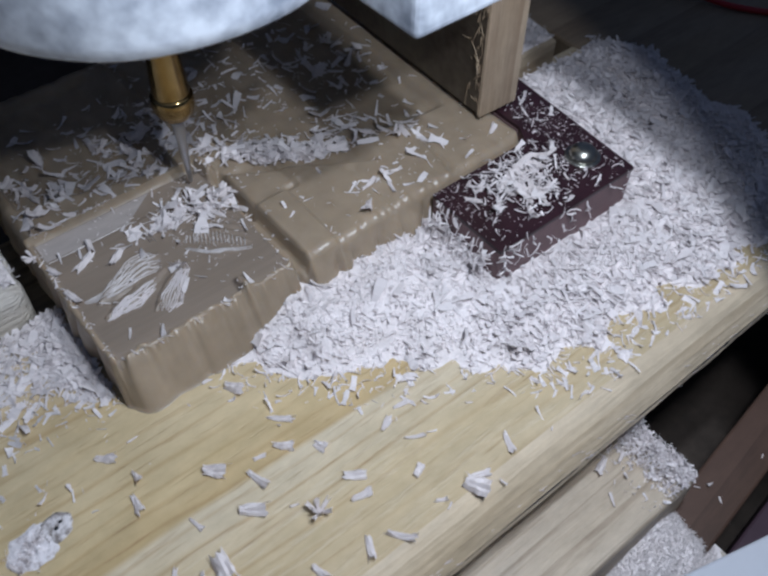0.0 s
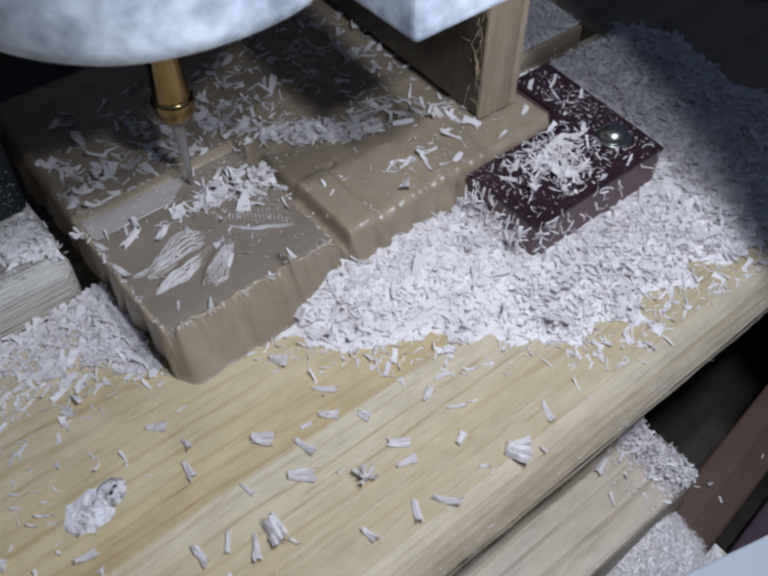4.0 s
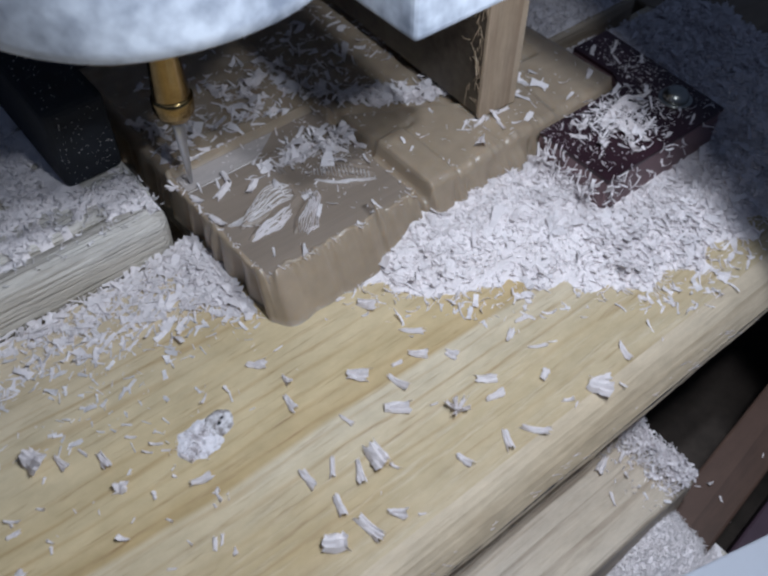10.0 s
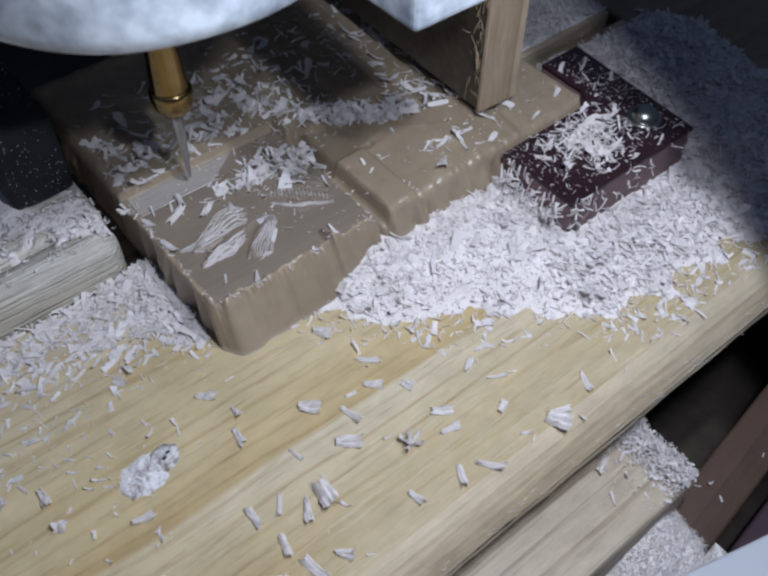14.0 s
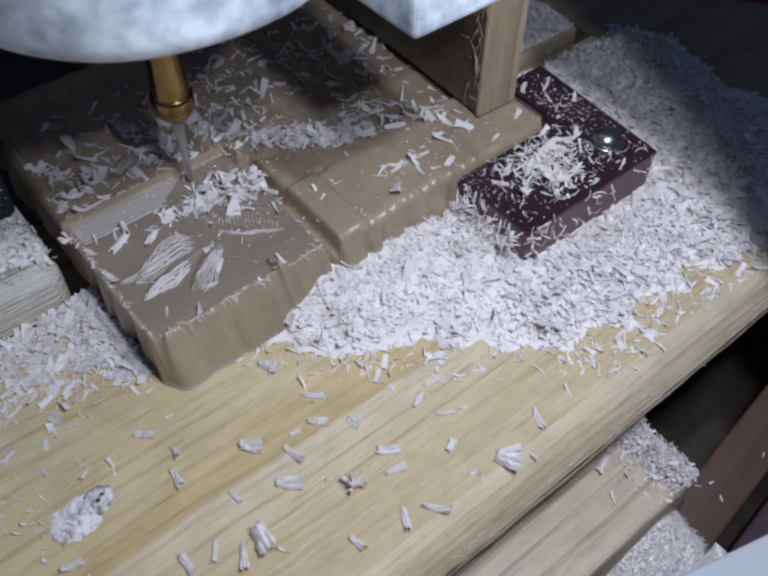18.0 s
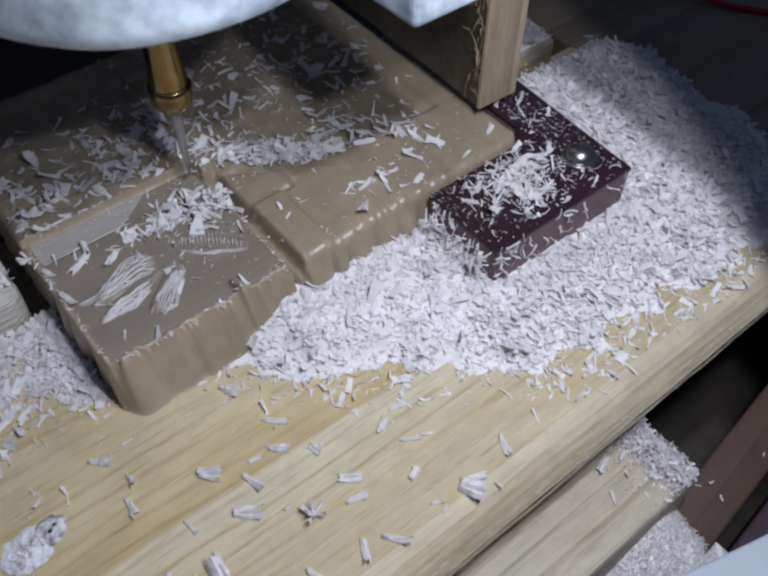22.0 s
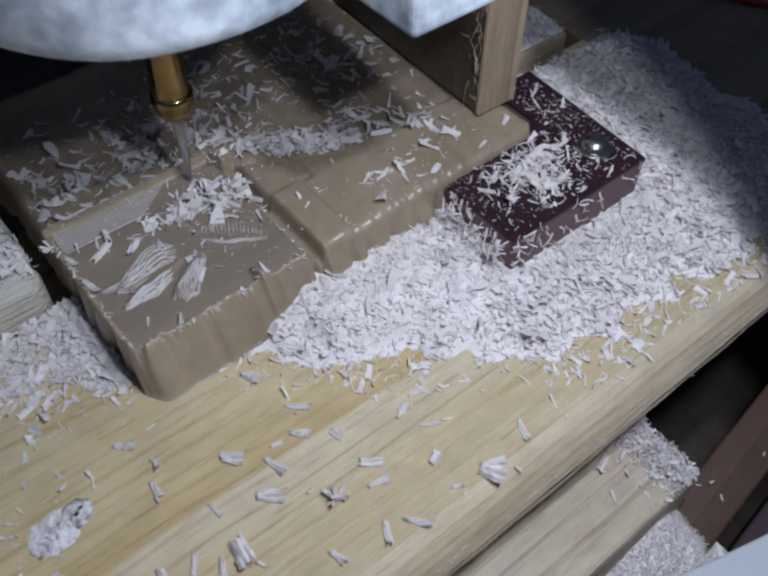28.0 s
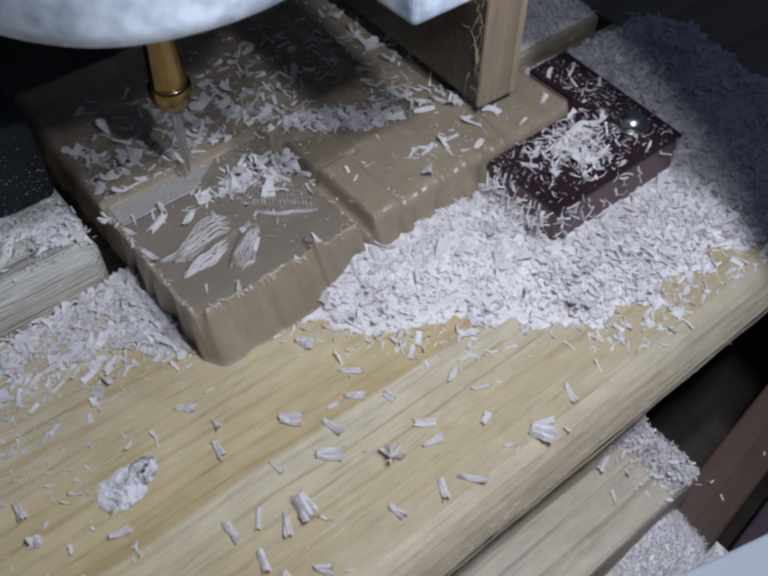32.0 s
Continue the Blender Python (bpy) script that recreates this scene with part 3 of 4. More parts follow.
heap, drift = [], []
while len(heap) < 15000:
    x, y = rng.uniform(64, 250), rng.uniform(47, 180)
    h = pile_height(x, y)
    if h > rng.uniform(0.03, 2.2) and not in_blocks(x, y, 0.4):
        heap.append((x, y, h - 0.35 + rng.uniform(-0.3, 0.35)))
while len(drift) < 2100:
    x, y = rng.uniform(-115, 49), rng.uniform(106, 147)
    h = left_height(x, y)
    if h > rng.uniform(0.1, 3.0) and lumps(x * 0.35, y, 0.3, 21) > -0.15 - 0.5 * (x > 20):
        drift.append((x, y, max(0, h - 0.8) + rng.uniform(0, 0.2)))
fringe_spots = []
while len(fringe_spots) < 560:
    x = rng.uniform(66, 240)
    y = float(np.interp(x, FRONT_X, FRONT_Y)) + rng.normal(0, 5.5)
    if 47 < y < 108 and not in_blocks(x, y, 1.5):
        fringe_spots.append((x, y, max(0.0, pile_height(x, y) - 0.5)))
rides(strewn("stray_shavings", fringe_spots, "stray white shavings along the heap's edge", (1.0, 5.0), 0.25))
scales = []
while len(scales) < 1100:
    x, y = rng.uniform(-95, 47), rng.uniform(92, 146)
    if (y - 92) / 54 > rng.random() ** 0.7 and lumps(x * 0.4, y, 0.12, 31) > -0.2 and not in_blocks(x, y, 4.0):
        scales.append((x, y, max(0.0, left_height(x, y) - 0.8)))
rides(strewn("scattered_flakes", scales, "flat white flakes scattered over the pine board", (0.5, 3.2), 0.10, FLAT, 0.8, 0.5))
packed = [(x, y, z - 0.18) for x, y, z in heap if x < 133 + 8 * lumps(x, y, 0.15, 3.0)]
coarse = [(x, y, z) for x, y, z in heap if x >= 126 + 8 * lumps(x, y, 0.15, 3.0)]
rides(strewn("packed_shavings", packed, "packed fine white shavings heaped against the resin block", (0.5, 2.8), 0.20, curl=0.8, broad=0.45))
rides(strewn("heaped_shavings", coarse, "heap of curled white shavings round the clamp block", (0.8, 4.2), 0.30, curl=1.0, broad=0.30))
rides(strewn("broad_shavings", coarse[:1500] + packed[:90], "broad curled white shavings lying over the heap", (2.6, 6.4), 0.26, curl=1.1, broad=0.45))
rides(strewn("drifted_shavings", drift, "curled white shavings against the batten", (0.8, 4.8), 0.16, curl=0.9, broad=0.5))



def batten_dust(x, y):
    return step(149.5, 164, y + 10 * lumps(x, y, 0.06, 4) + 8 * lumps(x, y, 0.25, 9)) * step(236, 228, y) * step(-110, -90, x) * step(45.5, 42, x) * (0.75 + 1.3 * lumps(x, y, 0.12, 7) + 0.7 * lumps(x, y, 0.4, 3))


def batten_top(x, y):
    d = batten_dust(x, y)
    return d + 11.75 if d > 0.2 else 0.0


mound("batten_dust", batten_top, -112, 44.6, 150, 235, 1.0, "white dust lying on the batten")
on_batten = []
while len(on_batten) < 6500:
    x, y = rng.uniform(-65, 45), rng.uniform(149.5, 225)
    h = batten_dust(x, y)
    if 25 < x < 45 and y > 169:
        continue
    if h > 0.3 * rng.random() or rng.random() < 0.10 + 0.5 * step(22, 44, x):
        on_batten.append((x, y, 12 + h * 0.8))
rides(strewn("batten_shavings", on_batten, "fine white shavings lying on the batten", (0.6, 2.4), 0.4, FLAT))


def cleat_top(x, y):
    return (9.25 + 1.6 * (0.6 + lumps(x, y, 0.13, 8.0))) * step(142.3, 144.5, y) * step(174.0, 176.5, x)


mound("cleat_dust", cleat_top, 173.6, 218, 142.4, 178, 1.0, "white dust lying on the cleat")
on_cleat = [(x, y, cleat_top(x, y) - 0.3) for x, y in zip(rng.uniform(175, 217.5, 2600), rng.uniform(142.6, 177, 2600))]
rides(strewn("cleat_shavings", on_cleat, "fine white shavings lying on the cleat", (0.5, 3.0), 0.8, FLAT))


def on_resin(n, cx, cy, sx, sy, lo=0):
    out = []
    while len(out) < n:
        x, y = rng.normal(cx, sx), rng.normal(cy, sy)
        if X0 + 2 < x < X1 - 2 and Y0 + 2 < y < Y1 - 2:
            out.append((x, y, resin_height(x, y) + rng.uniform(0, lo)))
    return out


def valley(n):
    """Shavings caught behind the front blocks."""
    out = []
    for _ in range(n):
        x = min(143.0, 97.5 + rng.uniform(0, 28) + abs(rng.normal(0, 7)))
        y = float(np.interp(x, (97, 101, 118, 139, 144), (158, 155, 142.5, 133.5, 133))) + abs(rng.normal(0, 4.0))
        out.append((x, y, resin_height(x, y) + rng.uniform(0, 1.2)))
    return out


strew = on_resin(85, 91, 143, 4, 3.5, 0.8) + on_resin(60, 80, 146, 5, 2) + valley(330) + on_resin(34, 137, 146, 4.5, 3.5, 0.8) + on_resin(120, 146, 172, 10, 18) + on_resin(14, 149, 128, 1.2, 5) + on_resin(35, 110, 162, 16, 5) + on_resin(35, 82, 168, 12, 5) + on_resin(200, 100, 182, 28, 12) + on_resin(24, 150, 160, 10, 18) + on_resin(26, 130, 125, 22, 8) + on_resin(22, 70, 133, 10, 8) + on_resin(25, 62, 176, 8, 12) + on_resin(80, 92, 174, 13, 8)
burrs = [(rng.uniform(53, 97), Y0 + 3.4 + rng.normal(0, 0.5)) for _ in range(26)] + [(51.4 + rng.normal(0, 0.3), rng.uniform(115, 155)) for _ in range(44)] + [(97 + rng.normal(0, 0.4), rng.uniform(114, 156)) for _ in range(40)] + [(rng.uniform(52, 75), 158.6 + rng.normal(0, 0.3)) for _ in range(40)]
rides(strewn("edge_burrs", [(x, y, resin_height(x, y)) for x, y in burrs], "pale torn burrs along the carved edges", (0.5, 2.4), 0.25))
crumbs = on_resin(500, 90, 165, 26, 14) + on_resin(160, 88, 140, 6, 9) + on_resin(120, 130, 120, 24, 8)
rides(strewn("resin_crumbs", crumbs, "fine white crumbs scattered over the resin block", (0.3, 1.3), 0.3))
rides(strewn("resin_shavings", strew, "white shavings strewn over the carved resin block", (1.4, 6.2), 0.28, curl=1.1, broad=0.5))
on_clamp = [(rng.normal(155, 7), rng.normal(100, 6.0), 15.6 + rng.uniform(0, 1.6)) for _ in range(270)]
on_clamp += [(rng.uniform(137, 185), rng.uniform(86, 130), 15.62) for _ in range(110)]


def on_top(p, m=0.6):
    return 136 + m < p[0] < 183.2 - m and 84.8 + m < p[1] < 109 - m or 172 + m < p[0] < 184.5 - m and 100 < p[1] < 129.6 - m


rides(strewn("clamp_shavings", [q for q in on_clamp if on_top(q)], "white shavings piled on the clamp block", (1.2, 4.6), 0.4))
specks = [(rng.uniform(136, 185), rng.normal(110, 13), 15.62) for _ in range(1500)]
rides(strewn("clamp_specks", [q for q in specks if on_top(q, 0.2)], "fine white specks on the dark laminate", (0.2, 1.0), 0.2))
brink = [(136 + 46 * rng.random() ** 2.0, 84.3 - rng.uniform(0, 1.2), rng.uniform(6, 15.6)) for _ in range(46)]
rides(strewn("brink_shavings", brink, "white shavings clinging to the clamp block's front", (2.0, 5.0), 0.8))
block_specks = [(rng.uniform(29.5, 43.5), 169.5, rng.uniform(13, 34)) for _ in range(110)] + [(rng.uniform(29, 44), rng.uniform(172, 225), 36.0) for _ in range(120)]
rides(strewn("block_specks", block_specks, "specks of white dust on the black block", (0.15, 0.5), 0.3))
leaning = [(135.4 - rng.uniform(0, 4), rng.uniform(86, 108), rng.uniform(5, 15)) for _ in range(130)]
rides(strewn("leaning_shavings", leaning, "white shavings leaning on the clamp block's side", (2.0, 4.5), 0.9))

# single flakes lying on the bare board
# x, y, turn, length, width
SPOTS = ((56.2, 86.2, -43, 5.4, 3.9), (39.9, 103.0, -39, 4.5, 2.6), (40.0, 89.7, -94, 4.7, 2.2), (57.8, 73.8, -39, 5.9, 3.4), (77.1, 77.1, -65, 3.1, 2.9), (74.4, 88.2, -42, 5.4, 2.0), (71.0, 82.0, -39, 4.6, 2.5), (70.7, 101.0, -56, 5.0, 3.5), (62.4, 78.8, -76, 5.6, 1.8), (78.7, 67.2, -36, 5.1, 2.6), (77.0, 62.5, -15, 4.8, 2.0), (91.6, 72.6, 23, 3.6, 2.1), (89.8, 59.5, 23, 3.0, 1.8), (96.8, 49.0, -66, 5.7, 4.4), (99.3, 50.6, -22, 4.5, 1.8), (109.2, 52.2, -110, 5.1, 2.0), (77.8, 50.5, -54, 6.4, 1.8), (71.3, 52.6, -117, 4.9, 1.8), (60.8, 54.8, -77, 4.1, 1.8))
MORE = ((46.5, 67.0, -98, 6.5, 4.7), (41.7, 66.7, -117, 5.8, 2.4), (37.9, 71.2, -126, 5.1, 1.5), (32.3, 72.2, -89, 5.4, 2.1), (35.7, 55.5, -82, 6.9, 2.5), (42.1, 54.7, -48, 3.9, 2.8), (28.4, 57.2, -35, 4.9, 4.0), (33.8, 63.2, -104, 5.0, 1.8), (14.9, 85.8, -14, 4.6, 2.1), (1.1, 94.7, -28, 3.2, 3.0), (1.1, 102.8, -91, 4.7, 2.5), (-6.2, 107.8, -79, 4.6, 2.3), (65.5, 83.2, -13, 2.6, 1.0), (94.5, 66.2, -29, 4.5, 1.0), (97.2, 74.4, -9, 3.7, 1.4), (25.6, 102.7, -145, 2.9, 1.0), (47.2, 78.7, -76, 4.1, 1.3), (-10.5, 110.8, -73, 6.1, 4.9))


def crinkle(length, width, fan, curl, lift, seed):
    """A torn, crumpled flake with thickness: arched across, curled along, one flank lifted, ragged ends."""
    nu, nv, t = 7, 7, 0.16
    arch = 0.22 + 0.22 * (0.5 + noise.noise((seed, 8.0, 1.0)))
    top, bot = [], []
    for i in range(nu):
        u = i / (nu - 1)
        for j in range(nv):
            v = j / (nv - 1) - 0.5
            w = width * (1 - fan + fan * u) * (1 + 0.35 * noise.noise((seed, u * 4, 0)))
            x = length * (u - 0.5) * (1 + 0.6 * noise.noise((seed, v * 7, 5 + (u > 0.5))))
            z = arch * w * (1 - 4 * v * v) + 0.03 * width * (1 if j % 2 else -1) + lift * width * (v + 0.5) ** 2 * 0.7
            z += 0.22 * width * noise.noise((seed, u * 3.0, v * 3.0)) + curl * length * (u - 0.4) ** 2
            top.append((x, v * w, z + t))
            bot.append((x, v * w, z))
    n = nu * nv
    verts = np.array(top + bot)
    verts[:, 2] -= verts[:, 2].min()
    faces = []
    for i in range(nu - 1):
        for j in range(nv - 1):
            a = i * nv + j
            faces += [(a, a + nv, a + nv + 1, a + 1), (n + a, n + a + 1, n + a + nv + 1, n + a + nv)]
    rim = [j for j in range(nv)] + [i * nv + nv - 1 for i in range(1, nu)] + [(nu - 1) * nv + j for j in range(nv - 2, -1, -1)] + [i * nv for i in range(nu - 2, 0, -1)]
    for q in range(len(rim)):
        a, b = rim[q], rim[(q + 1) % len(rim)]
        faces.append((a, b, n + b, n + a))
    me = bpy.data.meshes.new("shaving")
    me.from_pydata((verts * MM).tolist(), [], faces)
    me.materials.append(CHIP)
    return me


shapes = []
for k in range(12):
    ln = (5.0, 4.6, 3.4, 5.2, 3.6, 5.6, 4.4, 3.0, 4.0, 4.8, 3.2, 5.0)[k]
    wd = (0.62, 0.30, 0.45, 0.22, 0.38, 0.26, 0.70, 0.30, 0.24, 0.34, 0.5, 0.2)[k]
    shapes.append(crinkle(ln, ln * wd, (0.75, 0.1, 0.4, 0.15, 0.5, 0.2, 0.7, 0.1, 0.3, 0.2, 0.5, 0.1)[k], rng.uniform(0.1, 0.7), rng.uniform(0.1, 0.5), k * 3.7))
FLAKE = "small curled white shaving lying on the pine board"
for k, (x, y, a, ln, wd) in enumerate(SPOTS + MORE):
    ob = new("shaving", crinkle(ln * 0.95, wd * 0.9, rng.uniform(0.15, 0.65), rng.uniform(0.1, 0.55), rng.uniform(0.2, 0.6), 50 + k * 2.3))
    ob.matrix_world = pose(x * MM, y * MM, 0.0, 0, 0, a)
    rides(tagged(ob, FLAKE, "shaving", "loose shavings on the board"))
# a splayed tuft standing among them
for a, rise in ((15, -20), (70, -48), (120, -30), (165, -55), (205, -25), (250, -50), (310, -35)):
    blade = crinkle(3.4 + 0.8 * math.sin(a), 1.2, 0.65, 0.25, 0.2, a * 0.1)
    ob = new("shaving", blade)
    c, n = math.cos(radians(rise)), -math.sin(radians(rise))
    ob.matrix_world = pose((68.0 + 1.6 * c * math.cos(radians(a))) * MM, (65.1 + 1.6 * c * math.sin(radians(a))) * MM, 1.6 * n * MM, 0, rise, a)
    rides(tagged(ob, FLAKE, "shaving", "loose shavings on the board"))
lying = []
while len(lying) < 130:
    x, y = rng.uniform(-75, 175), 46 + 62 * rng.random()
    if pile_height(x, y) < 0.2 and left_height(x, y) < 0.2 and rng.random() < 0.25 + 0.6 * (x < 20) and min(math.hypot(x - q[0], y - q[1]) for q in SPOTS + MORE) > 4.0 and math.hypot(x - 21.8, y - 94.8) > 7:
        lying.append((x, y, rng.uniform(0, 360)))
for k, (x, y, a) in enumerate(lying):
    ob = new("shaving", shapes[k % 12])
    kk = rng.uniform(0.2, 0.65)
    ob.matrix_world = pose(x * MM, y * MM, 0.0, 0, 0, a) @ Matrix.Diagonal((kk, kk, kk, 1))
    rides(tagged(ob, FLAKE, "shaving", "loose shavings on the board"))

resting = [(p, "white shaving lying on the tan resin block") for p in on_resin(36, 90, 176, 13, 8) + on_resin(5, 91, 144, 4, 4) + valley(34) + on_resin(7, 140, 150, 10, 14) + on_resin(9, 130, 122, 18, 5) + on_resin(12, 60, 178, 6, 6) + on_resin(12, 60, 166, 6, 4)]
resting += [((x, y, 15.6), "white shaving lying on the dark red clamp block") for x, y in zip(rng.normal(156, 8, 44), rng.normal(99, 5.5, 44)) if on_top((x, y), 2.5)]
for k, ((x, y, z), label) in enumerate(resting):
    ob = new("shaving", shapes[(k * 5) % 12])
    kk = rng.uniform(0.55, 1.15)
    ob.matrix_world = pose(x * MM, y * MM, z * MM, rng.normal(0, 7), rng.normal(0, 7), rng.uniform(0, 360)) @ Matrix.Diagonal((kk, kk, kk, 1))
    rides(tagged(ob, label, "shaving", "loose shavings on the blocks"))

for x, y, z, a, ln, wd in ((59.0, 145.1, 12.5, 28, 6.0, 1.9), (62.3, 148.8, 12.5, 80, 4.2, 1.5), (52.1, 146.0, 13.2, 110, 3.6, 1.4), (52.2, 136.4, 13.2, 105, 5.0, 1.6), (65.5, 141.4, 13.0, 35, 4.0, 1.7)):
    ob = new("shaving", crinkle(ln, wd, 0.1, 0.1, 0.15, x))
    ob.matrix_world = pose(x * MM, y * MM, z * MM, 0, 0, a)
    rides(tagged(ob, "flat white shaving lying on the tan resin block", "shaving", "loose shavings on the blocks"))
for a in (100, 150, 185, 215, 260):
    ob = new("shaving", crinkle(3.0, 0.9, 0.6, 0.3, 0.3, a * 0.13))
    ob.matrix_world = pose((50.2 + 1.0 * math.cos(radians(a))) * MM, (153.2 + 1.0 * math.sin(radians(a))) * MM, 13.2 * MM, 0, -10, a)
    rides(tagged(ob, "torn white shaving on the edge of the resin block", "shaving", "loose shavings on the blocks"))

# the knot, packed with white dust
knot_bm = bmesh.new()
rings = []
for q in range(13):
    ring = []
    for i in range(40):
        a = 2 * math.pi * i / 40
        r = q / 12 * (1 + 0.30 * noise.noise((math.cos(a) * 1.6, math.sin(a) * 1.6, 1.0)) + 0.12 * noise.noise((math.cos(a) * 6, math.sin(a) * 6, 2.0)))
        px, py = 6.2 * r * math.cos(a), 4.1 * r * math.sin(a)
        zz = 0.02 + 0.9 * max(0, 1 - (q / 12) ** 2) * (0.5 + 1.3 * noise.noise((px * 0.9, py * 0.9, 3.0)) + 0.8 * noise.noise((px * 2.5, py * 2.5, 7.0)))
        ring.append(knot_bm.verts.new((px * MM, py * MM, (max(0.02, zz) if q < 12 else -0.02) * MM)))
    rings.append(ring)
for a, b in zip(rings, rings[1:]):
    for i in range(40):
        knot_bm.faces.new((a[i], b[i], b[(i + 1) % 40], a[(i + 1) % 40]))
bmesh.ops.remove_doubles(knot_bm, verts=knot_bm.verts, dist=1e-7)
knot = part("knot_dust", knot_bm, KNOT, smooth=True)
knot.matrix_world = pose(0.0196, 0.0944, 0, 0, 0, 6)
knot.scale = (0.86, 1.12, 1.0)
eye_bm = lathe([(4.3, -0.3), (4.2, 0.12), (3.2, 0.30), (2.0, 0.22), (0.9, 0.34), (0.2, 0.30)], 0, 0, 40, 0.22, 3)
eye = part("knot_eye", eye_bm, KNOTWOOD, smooth=True)
eye.matrix_world = pose(0.0246, 0.0955, 0, 0, 0, 10)
eye.scale = (1.0, 0.76, 1.0)
rides(tagged(eye, "grey-brown knot in the pine board with two small holes", "knot"))
for hx, hy, hr in ((0.3, -0.4, 0.5), (1.7, 0.5, 0.38)):
    part("hole", lathe([(hr, 0.2), (hr, 0.40), (hr * 0.5, 0.43)], hx, hy, 16, 0.2, hx), BLACK, eye, "small dark hole")
knot_crumbs = [(18.6 + rng.normal(0, 2.3), 94.3 + rng.normal(0, 1.5), rng.uniform(0.2, 0.7)) for _ in range(90)]
rides(strewn("knot_crumbs", knot_crumbs, "white crumbs on the dusty knot", (0.3, 1.4), 0.4))
rides(tagged(knot, "white dust packed over a knot in the pine board", "dust"))

# fixed shavings on the frame
low = []
while len(low) < 2600:
    x, y = 117.3 - abs(rng.normal(0, 5)), rng.uniform(24.5, 47)
    if lumps(x, y, 0.25, 6.0) > -0.1 - 0.6 * step(108, 116, x):
        low.append((x, y, -20.4 + 4.0 * step(106, 114, x) * rng.random() * max(0.1, 0.6 + 1.2 * lumps(x, y, 0.3, 2.0))))
tagged(strewn("beam_shavings", low, "white shavings piled at the frame beam's end", (0.4, 2.2), 0.8, curl=1.2, broad=0.5), kind="stuff")
ledge = tagged(part("lower_ledge", box(-400, 118, 4, 23.5, -94.9, -38, 1), GREY), "dusty lower wooden ledge of the frame", "ledge")


def ledge_dust(x, y):
    return -38 + 9 * step(74, 104, x) * step(119, 108, x) * step(5, 18, y) * (0.85 + 0.35 * lumps(x, y, 0.15, 2))


lower = []
while len(lower) < 8000:
    x, y = rng.uniform(76, 118), rng.uniform(6, 24.5)
    if ledge_dust(x, y) > -37.3:
        lower.append((x, y, ledge_dust(x, y) + rng.uniform(-0.6, 0.5)))
tagged(strewn("ledge_shavings", lower, "fluffy fine white shavings below the frame beam", (0.25, 0.9), 1.1, FLAT), kind="stuff")
verts, faces = [], []
for j in range(14):
    for i in range(30):
        x, y = 74 + i * 1.5, 5 + j * 1.45
        verts.append((x * MM, y * MM, (ledge_dust(x, y) - 0.3) * MM))
for j in range(13):
    for i in range(29):
        a = j * 30 + i
        faces.append((a, a + 1, a + 31, a + 30))
tagged(raw("ledge_dust", verts, faces, MOUND, smooth=True), "heap of white dust on the lower ledge", "dust", kind="stuff")

for x, y, z, a in ((144.5, 19.2, -34.3, 20), (125.7, 18.5, -34.3, 57), (125.9, 14.2, -39.8, 94), (124.0, 24.5, -34.3, 131), (127.1, 22.9, -34.3, 168)):
    ob = new("shaving", shapes[int(a) % 12])
    ob.matrix_world = pose(x * MM, y * MM, z * MM, 0, 0, a) @ Matrix.Diagonal((0.35, 0.35, 0.35, 1))
    tagged(ob, "small white shaving fallen beside the frame", "shaving")

for x, y, a, ln, wd in ((101.5, 40.5, 200, 5.2, 2.2), (97.0, 33.0, 60, 3.2, 0.9), (107.0, 39.0, 20, 3.0, 1.2)):
    ob = new("shaving", crinkle(ln, wd, 0.5, 0.2, 0.3, x))
    ob.matrix_world = pose(x * MM, y * MM, -20.45 * MM, 0, 0, a)
    tagged(ob, "white shaving lying on the frame beam", "shaving")

# white fibres left along the carved leaves: strands between two arcs
def arc(points, t):
    k = min(len(points) - 2, int(t * (len(points) - 1)))
    f = t * (len(points) - 1) - k
    return [a + (b - a) * f for a, b in zip(points[k], points[k + 1])]


def strands(upper, lower, count, wide, verts, faces):
    for q in range(count):
        w, t0, t1 = (q + 0.5) / count, rng.uniform(0, 0.08), rng.uniform(0.88, 1.0)
        ring = None
        for i in range(13):
            t = t0 + (t1 - t0) * i / 12
            (ax, ay), (bx, by) = arc(upper, t), arc(lower, t)
            x, y = ax + (bx - ax) * w + rng.normal(0, 0.07), ay + (by - ay) * w + rng.normal(0, 0.07)
            (px, py), (qx, qy) = arc(upper, max(0, t - 0.06)), arc(upper, min(1, t + 0.06))
            ln = math.hypot(qx - px, qy - py) + 1e-6
            nx, ny = -(qy - py) / ln, (qx - px) / ln
            h = wide * (0.5 + 0.5 * rng.random()) * (0.35 + 0.65 * math.sin(math.pi * i / 12))
            z = resin_height(x, y) - 0.1
            b = len(verts)
            verts += [((x + nx * h) * MM, (y + ny * h) * MM, z * MM), (x * MM, y * MM, (z + 0.35 + h * 1.3) * MM), ((x - nx * h) * MM, (y - ny * h) * MM, z * MM)]
            if ring is not None:
                for k in range(3):
                    faces.append((ring + k, ring + (k + 1) % 3, b + (k + 1) % 3, b + k))
            ring = b


